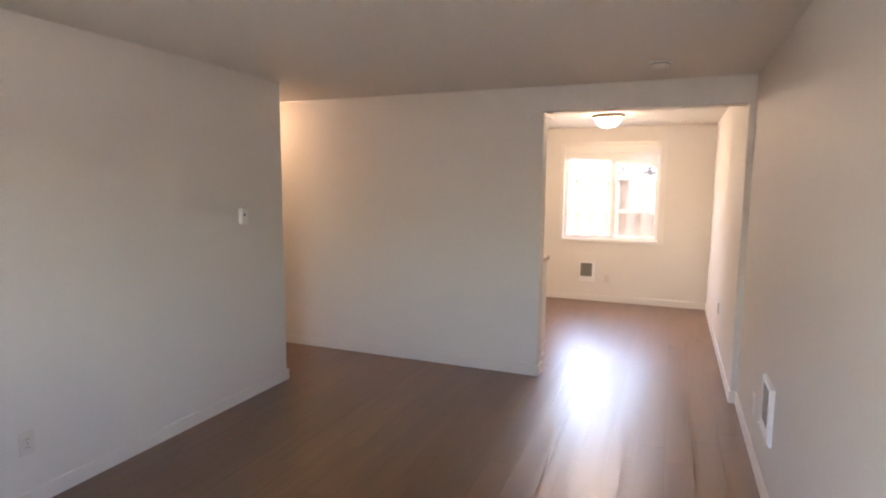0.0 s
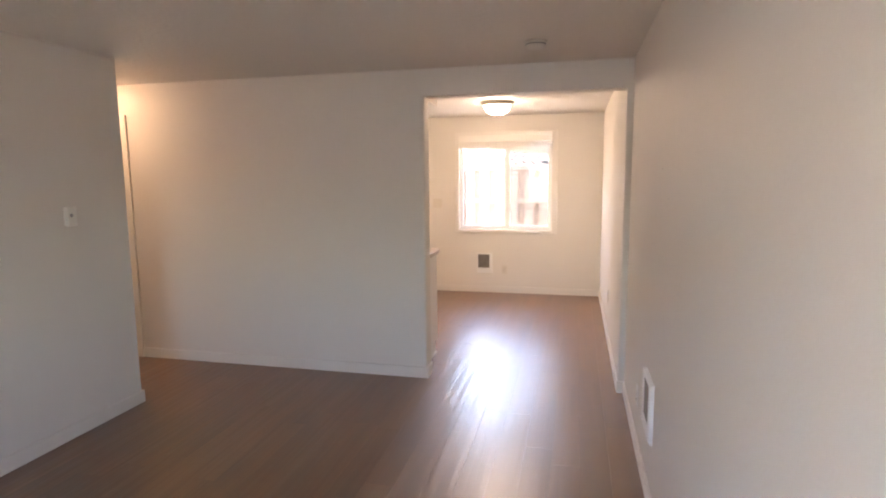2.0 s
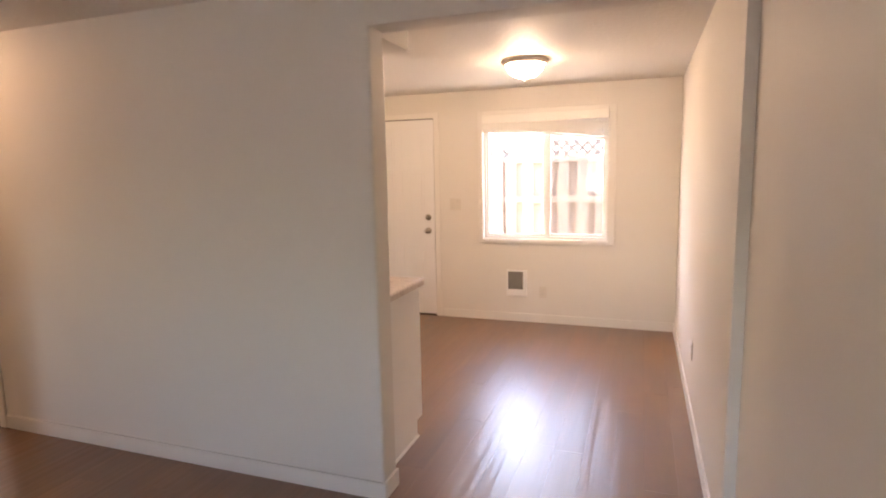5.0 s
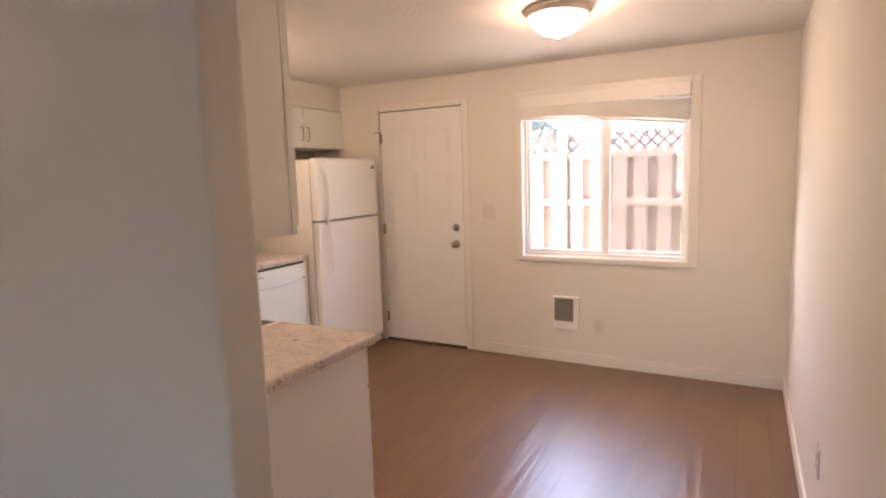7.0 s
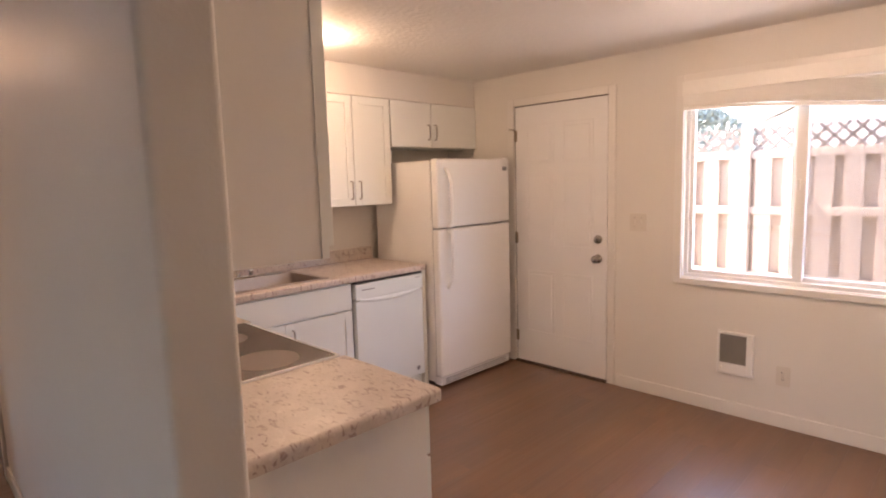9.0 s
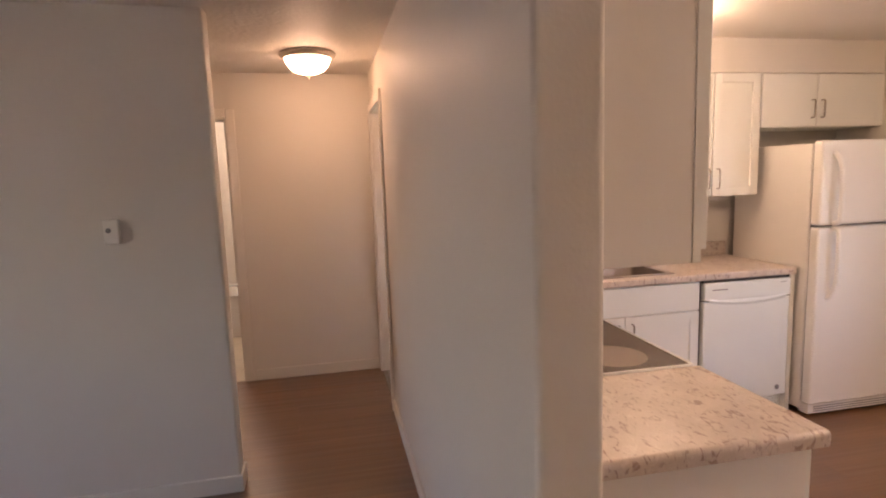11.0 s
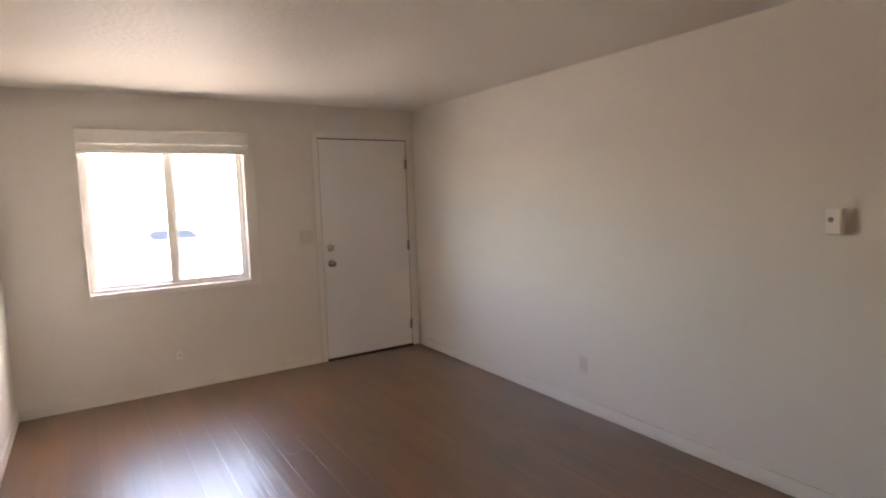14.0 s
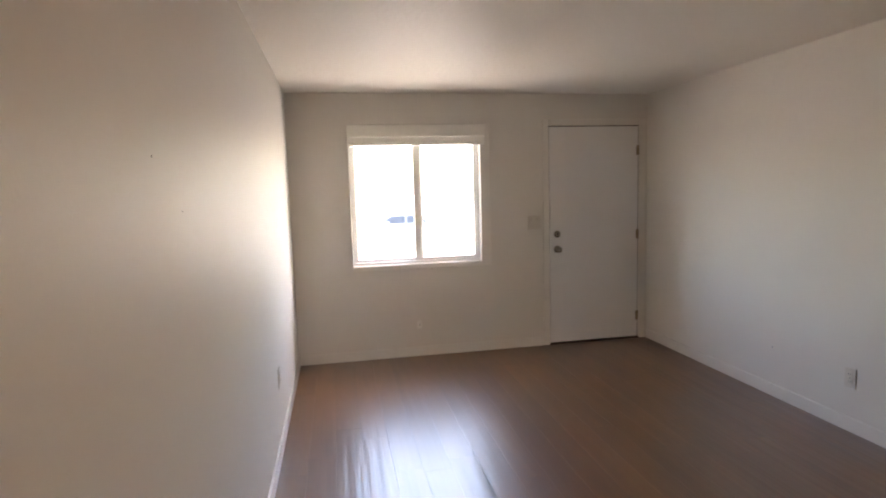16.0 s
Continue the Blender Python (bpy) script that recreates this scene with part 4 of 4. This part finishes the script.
def fridge():
    x0, x1, y0, y1, zs, zt = -2.44, -1.742, 7.266, 8.062, 1.158, 1.648
    d = x1 - 0.065
    t = thing("refrigerator", (x0 + x1) / 2, (y0 + y1) / 2, 0, "white top-freezer refrigerator with pebbled doors beside the back door", "refrigerator")
    put("body", box(x0, d - 0.008, y0 + 0.006, y1 - 0.006, 0.03, zt - 0.012, 0.008), ENAMEL, t)
    put("gasket", box(d - 0.010, d + 0.002, y0 + 0.014, y1 - 0.014, 0.09, zt - 0.02), GREY, t)
    for name, z0, z1, h0, h1 in (("freezer_door", zs + 0.006, zt, zs + 0.015, zs + 0.42), ("refrigerator_door", 0.085, zs - 0.006, 0.735, zs - 0.015)):
        p = put(name, box(d, x1, y0, y1, z0, z1, 0.014, 3), ENAMEL, t)
        hy = y0 + 0.10
        mid = (h0 + h1) / 2
        up = name == "freezer_door"
        tail, root = (h1, h0) if up else (h0, h1)
        s = 1 if up else -1
        pts = [(x1 - 0.004, hy, root), (x1 + 0.030, hy, root + s * 0.004), (x1 + 0.042, hy, root + s * 0.03), (x1 + 0.046, hy, mid), (x1 + 0.040, hy, tail - s * 0.10),
               (x1 + 0.026, hy - 0.004, tail - s * 0.04), (x1 + 0.008, hy - 0.014, tail - s * 0.008), (x1 - 0.006, hy - 0.018, tail)]
        put("handle", tube(pts, 0.014, 12, 1.0), ENAMEL, p, "curved white handle")
    put("badge", box(x1 - 0.001, x1 + 0.003, y1 - 0.085, y1 - 0.035, zt - 0.087, zt - 0.057, 0.001, 1), GREY, t, "small grey badge")
    put("hinge_cover", box(d - 0.03, x1 - 0.01, y1 - 0.07, y1 - 0.01, zt - 0.011, zt + 0.012, 0.005), ENAMEL, t)
    put("kick_grille", box(d - 0.02, x1 - 0.018, y0 + 0.01, y1 - 0.01, 0.018, 0.078, 0.004), ENAMEL, t)
    for k in range(3):
        put("grille_slot", box(x1 - 0.019, x1 - 0.0165, y0 + 0.05, y1 - 0.05, 0.03 + 0.014 * k, 0.036 + 0.014 * k), GREY, t)
    for yy in (y0 + 0.06, y1 - 0.06):
        put("foot", lathe([(0.0, 0.0), (0.02, 0.0), (0.02, 0.03), (0.0, 0.03)], 16, "z", (d - 0.05, yy, 0)), GREY, t)
        put("foot", lathe([(0.0, 0.0), (0.02, 0.0), (0.02, 0.03), (0.0, 0.03)], 16, "z", (x0 + 0.06, yy, 0)), GREY, t)


fridge()

UZ0, UZ1 = 1.335, 2.090


def upper(name, x, y, label):
    return thing(name, x, y, UZ0, label, "cabinet", "upper kitchen cabinets")


t = upper("upper_cabinet", -2.33, 6.88, "white shaker two-door upper cabinet with nickel pulls")
put("body", box(KW + 0.002, -2.172, 6.54, 7.208, UZ0, UZ1), CAB, t)
for a0, a1, hy in ((6.545, 6.870, 6.838), (6.876, 7.203, 6.908)):
    p = shaker(t, "x", -2.171, a0, a1, UZ0 + 0.004, UZ1 - 0.003, 1)
    bar_pull(t, p, "x", -2.171, hy, 1.385, 1.505, 1)
t = upper("upper_cabinet", -2.33, 5.95, "white shaker upper cabinet over the sink wall")
put("body", box(KW + 0.002, -2.172, 5.345, 6.536, UZ0, UZ1), CAB, t)
for a0, a1, hy in ((5.35, 5.94, 5.91), (5.946, 6.531, 5.98)):
    p = shaker(t, "x", -2.171, a0, a1, UZ0 + 0.004, UZ1 - 0.003, 1)
    bar_pull(t, p, "x", -2.171, hy, 1.385, 1.505, 1)
t = upper("over_fridge_cabinet", -2.33, 7.68, "white flat-front two-door cabinet above the refrigerator")
put("body", box(KW + 0.002, -2.172, 7.212, N - 0.004, 1.752, UZ1), CAB, t)
for a0, a1, hy in ((7.216, 7.618, 7.583), (7.624, 8.075, 7.656)):
    p = put("door", box(-2.171, -2.152, a0, a1, 1.756, UZ1 - 0.003, 0.002), CAB, t)
    bar_pull(t, p, "x", -2.171, hy, 1.812, 1.922, 1)
put("filler", box(-2.171, -2.156, 8.079, N - 0.004, 1.756, UZ1 - 0.003, 0.002), CAB, t)
t = upper("upper_cabinet", -0.6, 5.15, "white upper cabinet on the partition, plain side panel showing")
put("side_panel", box(-0.166, -0.150, P1 + 0.002, 5.300, UZ0 - 0.024, UZ1), CABSIDE, t)
put("face_frame", box(-0.200, -0.148, 5.301, 5.322, UZ0 - 0.024, UZ1), CAB, t)
put("body", box(-0.545, -0.168, P1 + 0.002, 5.300, UZ0, UZ1), CAB, t)
shaker(t, "y", 5.323, -0.540, -0.156, UZ0 + 0.004, UZ1 - 0.003, 1)
t = upper("over_range_cabinet", -0.9, 5.15, "white upper cabinet above the range")
put("body", box(-1.262, -0.549, P1 + 0.002, 5.300, 1.70, UZ1), CAB, t)
shaker(t, "y", 5.302, -1.258, -0.553, 1.704, UZ1 - 0.003, 1)
t = upper("upper_cabinet", -1.7, 5.15, "white corner upper cabinet beside the range")
put("body", box(KW + 0.002, -1.266, P1 + 0.002, 5.300, UZ0, UZ1), CAB, t)
shaker(t, "y", 5.302, -2.16, -1.27, UZ0 + 0.004, UZ1 - 0.003, 1)
t = thing("corner_base_cabinet", -1.9, 5.3, 0, "white corner base cabinet under the countertop", "cabinet")
put("body", box(KW + 0.004, RX0 - 0.006, P1 + 0.002, 5.575, 0.10, CZ - 0.042), CAB, t)
put("toe_kick", box(KW + 0.1, RX0 - 0.006, P1 + 0.02, 5.50, 0.0, 0.10), CABSIDE, t)
shaker(t, "y", 5.576, -1.88, RX0 - 0.012, 0.11, CZ - 0.05, 1)

# ---- bathroom and bedroom beyond the hall ----
t = thing("bathtub", -5.06, 3.9, 0, "white enamel bathtub along the bathroom wall", "bathtub")
bm = box(-5.398, -4.72, HS + 0.004, P0 - 0.004, 0.0, 0.40, 0.02, 3)
put("apron", bm, TUBMAT, t)
put("rim", boxes((-5.398, -5.34, HS + 0.004, P0 - 0.004, 0.401, 0.425), (-4.79, -4.705, HS + 0.004, P0 - 0.004, 0.401, 0.425), (-5.34, -4.79, HS + 0.004, HS + 0.10, 0.401, 0.425), (-5.34, -4.79, P0 - 0.10, P0 - 0.004, 0.401, 0.425)), TUBMAT, t)
structure("floor_bath", boxes((-5.40, HX - 0.10, HS, P0, -0.05, 0.004), (HX - 0.10, HX - 0.004, 3.085, 3.815, -0.05, 0.004)), SHEETVINYL, "cream mottled sheet vinyl bathroom floor", "floor")
structure("floor_bedroom", boxes((-5.90, KW - 0.12, P1 - 0.03, N, -0.05, 0.008), (-3.325, -2.615, P0 + 0.03, P1 - 0.03, -0.05, 0.008)), CARPET, "light grey-beige bedroom carpet", "floor")
baseboard(-5.90, -5.888, P1, N)
baseboard(-5.888, KW - 0.12, N - BT, N)

# ---- outside, front ----


def ground():
    bm = bmesh.new()
    rows = [(-400, -1.0), (-24, -1.0), (-22.6, -0.36), (-14, -0.30), (-4, -0.22), (S - T, -0.16), (N + T, -0.16), (14, -0.15), (400, -0.15)]
    prev = None
    for y, z in rows:
        row = [bm.verts.new((x, y, z)) for x in (-400, -40, -8, 0, 8, 40, 400)]
        if prev:
            for a in range(6):
                bm.faces.new((prev[a], prev[a + 1], row[a + 1], row[a]))
        prev = row
    return bm


structure("ground", ground(), CONCRETE, "sunlit pale concrete yard and parking lot", "ground")


def car(x, y, z):
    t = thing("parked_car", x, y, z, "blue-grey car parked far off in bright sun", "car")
    prof = [(-2.1, 0.28), (-2.15, 0.62), (-2.0, 0.80), (-1.25, 0.92), (-0.55, 1.38), (0.85, 1.42), (1.55, 0.98), (2.05, 0.92), (2.15, 0.60), (2.1, 0.28)]
    bm = bmesh.new()
    a = [bm.verts.new((x + u, y - 0.85, z + v)) for u, v in prof]
    b = [bm.verts.new((x + u, y + 0.85, z + v)) for u, v in prof]
    bm.faces.new(a)
    bm.faces.new(b[::-1])
    for k in range(len(prof)):
        bm.faces.new((a[k], b[k], b[(k + 1) % len(prof)], a[(k + 1) % len(prof)]))
    bmesh.ops.recalc_face_normals(bm, faces=bm.faces)
    bmesh.ops.bevel(bm, geom=list(bm.edges), offset=0.05, segments=2, profile=0.5, affect="EDGES")
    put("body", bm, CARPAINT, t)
    for u0, u1, w0, w1 in ((-1.10, 0.05, -0.66, 0.05), (0.12, 1.40, 0.12, 0.84)):
        bm = bmesh.new()
        vs = [bm.verts.new((x + u, y + 0.86, z + v)) for u, v in ((u0, 0.95), (u1, 0.95), (w1, 1.34), (w0, 1.34))]
        vs2 = [bm.verts.new(v.co - Vector((0, 0.03, 0))) for v in vs]
        bm.faces.new(vs)
        for k in range(4):
            bm.faces.new((vs[k], vs2[k], vs2[(k + 1) % 4], vs[(k + 1) % 4]))
        bmesh.ops.recalc_face_normals(bm, faces=bm.faces)
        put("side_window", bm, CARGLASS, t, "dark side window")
    for u in (-1.35, 1.35):
        w = put("wheel", lathe([(0.0, 0.70), (0.30, 0.70), (0.32, 0.74), (0.32, 0.86), (0.29, 0.88), (0.0, 0.88)], 28, "y", (x + u, y, z + 0.32)), TYRE, t)
        put("rim", lathe([(0.0, 0.895), (0.19, 0.89), (0.20, 0.875), (0.0, 0.875)], 24, "y", (x + u, y, z + 0.32)), NICKEL, w)
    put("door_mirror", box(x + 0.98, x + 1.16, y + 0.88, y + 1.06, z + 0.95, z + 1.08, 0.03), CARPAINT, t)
    put("headlight", box(x - 2.16, x - 2.02, y + 0.45, y + 0.80, z + 0.62, z + 0.74, 0.02), PLASTIC, t)


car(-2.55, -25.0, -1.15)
t = thing("round_sign", -5.0, -25.0, -1.0, "round white sign with dark rim on a thin post", "sign")
put("post", lathe([(0.03, -1.0), (0.03, 0.35)], 12, "z", (-5.0, -25.06, 0)), WHITEPAINT, t)
put("plate", lathe([(0.0, -24.99), (0.27, -24.99), (0.27, -25.01), (0.0, -25.01)], 32, "y", (-5.0, 0, 0.30)), WHITEPAINT, t)
put("rim", tube([(-5.0 + 0.29 * math.cos(a * math.pi / 16), -24.99, 0.30 + 0.29 * math.sin(a * math.pi / 16)) for a in range(33)], 0.022, 8), TYRE, t)

# ---- outside, back yard ----
FY = N + 3.4


def fence():
    t = thing("fence", 0, FY, -0.16, "sunlit weathered cedar board fence topped with diagonal lattice", "fence")
    x = -5.0
    pitch = 0.275
    rnd = random.Random(4)
    pick = mesh_of("front_board", box(-0.085, 0.085, -0.01, 0.01, 0, 1.75, 0.003, 1), CEDAR)
    back = mesh_of("back_board", box(-0.085, 0.085, -0.01, 0.01, 0, 1.75, 0.003, 1), CEDAR2)
    at = Vector(t["at"])
    while x < 5.0:
        for me, dx, dy in ((pick, 0.0, -0.035), (back, pitch / 2, 0.030)):
            ob = new(me.name, me)
            ob.parent = t
            ob.matrix_local = pose(x + dx - at.x + rnd.uniform(-0.006, 0.006), dy, 0.06 + rnd.uniform(-0.01, 0.01), 0, rnd.uniform(-0.4, 0.4), rnd.uniform(-1, 1))
        x += pitch
    for z, h in ((1.64, 0.09), (1.02, 0.09), (0.28, 0.09)):
        put("rail", box(-5.1, 5.1, FY - 0.052, FY - 0.012 + 0.03, z, z + h, 0.004), CEDAR, t)
    for k in range(5):
        px = -5.86 + 2.4 * k
        put("post", box(px - 0.045, px + 0.045, FY - 0.085, FY + 0.005, -0.16, 2.03, 0.004), CEDAR, t)
    lat = mesh_of("lattice_strip", box(-0.018, 0.018, -0.004, 0.004, -0.19, 0.19), LATTICE)
    x = -4.9
    while x < 5.0:
        for s in (-1, 1):
            ob = new("lattice_strip", lat)
            ob.parent = t
            ob.matrix_local = pose(x, -0.006 + 0.005 * s, 1.85 + 0.16, 0, 45 * s, 0)
        x += 0.155
    return t


fence()


def tree(x, y, height, spread, seed, label):
    rnd = random.Random(seed)
    t = thing("tree", x, y, -0.15, label, "tree")
    put("trunk", tube([(x, y, -0.15), (x + 0.05, y, height * 0.3), (x - 0.05, y + 0.05, height * 0.6), (x, y, height * 0.9)], 0.13, 10), BARK, t)
    for k in range(9):
        a, z = rnd.uniform(0, 6.28), height * rnd.uniform(0.35, 0.85)
        r = spread * (1.1 - z / height)
        put("limb", tube([(x, y, z), (x + r * 0.5 * math.cos(a), y + r * 0.5 * math.sin(a), z + 0.15), (x + r * math.cos(a), y + r * math.sin(a), z + 0.1)], 0.035, 6), BARK, t)
    verts, faces = [], []
    for k in range(15000):
        z = height * (0.28 + 0.74 * rnd.random() ** 0.9)
        lim = spread * (1.12 - z / height) * (0.75 + 0.3 * math.sin(z * 5 + seed))
        a, r = rnd.uniform(0, 6.28), lim * math.sqrt(rnd.random())
        c = Vector((x + r * math.cos(a), y + r * math.sin(a), z - 0.15 * r))
        d1 = Vector((rnd.uniform(-1, 1), rnd.uniform(-1, 1), rnd.uniform(-1, 1))).normalized()
        d2 = d1.orthogonal().normalized()
        L, wdt = rnd.uniform(0.05, 0.10), rnd.uniform(0.02, 0.045)
        n = len(verts)
        verts += [c - d1 * L, c + d2 * wdt, c + d1 * L, c - d2 * wdt]
        faces.append((n, n + 1, n + 2, n + 3))
    me = bpy.data.meshes.new("crown")
    me.from_pydata([tuple(v - Vector(t["at"])) for v in verts], [], faces)
    me.materials.append(LEAF)
    ob = new("crown", me)
    ob.parent = t
    tagged(ob, kind="stuff")
    return t


tree(-3.4, FY + 4.2, 6.2, 1.9, 3, "dark green conifer behind the fence")
tree(2.2, FY + 9.0, 6.5, 2.2, 8, "dark green conifer far behind the fence")


def neighbour(x0, x1, y):
    """A pale house beyond the fence, its gable end towards the yard."""
    t = thing("neighbour_house", (x0 + x1) / 2, y, -0.15, "pale house with a grey gable roof behind the fence", "house")
    xm = (x0 + x1) / 2
    put("wall", box(x0, x1, y, y + 7, -0.15, 2.5), SIDING, t)
    bm = bmesh.new()
    a = [bm.verts.new(p) for p in ((x0 - 0.4, y - 0.3, 2.42), (xm, y - 0.3, 4.3), (x1 + 0.4, y - 0.3, 2.42), (x1 + 0.4, y - 0.3, 2.56), (xm, y - 0.3, 4.46), (x0 - 0.4, y - 0.3, 2.56))]
    b = [bm.verts.new(v.co + Vector((0, 7.6, 0))) for v in a]
    bm.faces.new(a)
    bm.faces.new(b[::-1])
    for k in range(6):
        bm.faces.new((a[k], b[k], b[(k + 1) % 6], a[(k + 1) % 6]))
    bmesh.ops.recalc_face_normals(bm, faces=bm.faces)
    put("roof", bm, WHITEPAINT, t)
    bm = bmesh.new()
    g = [bm.verts.new(p) for p in ((x0, y, 2.5), (x1, y, 2.5), (xm, y, 4.28), (x0, y + 0.1, 2.5), (x1, y + 0.1, 2.5), (xm, y + 0.1, 4.28))]
    bm.faces.new((g[0], g[1], g[2]))
    bm.faces.new((g[5], g[4], g[3]))
    for k in range(3):
        bm.faces.new((g[k], g[k + 3], g[(k + 1) % 3 + 3], g[(k + 1) % 3]))
    bmesh.ops.recalc_face_normals(bm, faces=bm.faces)
    put("gable", bm, SIDING, t)
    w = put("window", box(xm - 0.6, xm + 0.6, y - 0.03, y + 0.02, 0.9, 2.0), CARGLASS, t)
    put("frame", boxes((xm - 0.66, xm - 0.6, y - 0.05, y, 0.84, 2.06), (xm + 0.6, xm + 0.66, y - 0.05, y, 0.84, 2.06), (xm - 0.6, xm + 0.6, y - 0.05, y, 0.84, 0.9), (xm - 0.6, xm + 0.6, y - 0.05, y, 2.0, 2.06)), VINYL, w)


neighbour(-3.2, 4.5, FY + 7.5)

# ---- floor planks, laid along the length of the flat ----
sub = structure("floor", boxes((W - 0.12, E, S, P1, -0.05, -0.004), (HX, W - 0.12, HS, P1, -0.05, -0.004), (KW, KE, P1, N, -0.05, -0.004)), SUBFLOOR, "dark brown wood-look vinyl plank floor with satin sheen", "floor")
PW, PL = 0.152, 1.22
G = 0.0003


def plank_mesh():
    bm = bmesh.new()
    w, l = PW / 2 - G, 0.5 - G / PL
    top = [bm.verts.new(p) for p in ((-w, -l, 0), (w, -l, 0), (w, l, 0), (-w, l, 0))]
    low = [bm.verts.new(p) for p in ((-w, -l, -0.004), (w, -l, -0.004), (w, l, -0.004), (-w, l, -0.004))]
    bm.faces.new(top)
    bm.faces.new(low[::-1])
    for k in range(4):
        bm.faces.new((top[k], low[k], low[(k + 1) % 4], top[(k + 1) % 4]))
    bmesh.ops.recalc_face_normals(bm, faces=bm.faces)
    return mesh_of("plank", bm, FLOOR)


plank = plank_mesh()
rnd = random.Random(11)
x = HX + PW / 2
while x - PW / 2 < E:
    spans = []
    if x < W - 0.06:
        spans = [(HS, P0)]
        if x > KW - 0.05:
            spans.append((P1, N))
    else:
        spans = [(S - 0.02, N)]
    for y0, y1 in spans:
        y = y0 - rnd.uniform(0.1, 1.1)
        while y < y1:
            a, b = max(y, y0), min(y + PL, y1)
            if b - a > 0.02:
                ob = new("plank", plank)
                ob.parent = sub
                ob.matrix_local = Matrix.Translation((x, (a + b) / 2, rnd.uniform(-0.00005, 0.00005))) @ Matrix.Rotation(radians(rnd.uniform(-0.02, 0.02)), 4, "X") @ Matrix.Rotation(radians(rnd.uniform(-0.06, 0.06)), 4, "Y") @ Matrix.Diagonal((1, b - a, 1, 1))
            y += PL
    x += PW
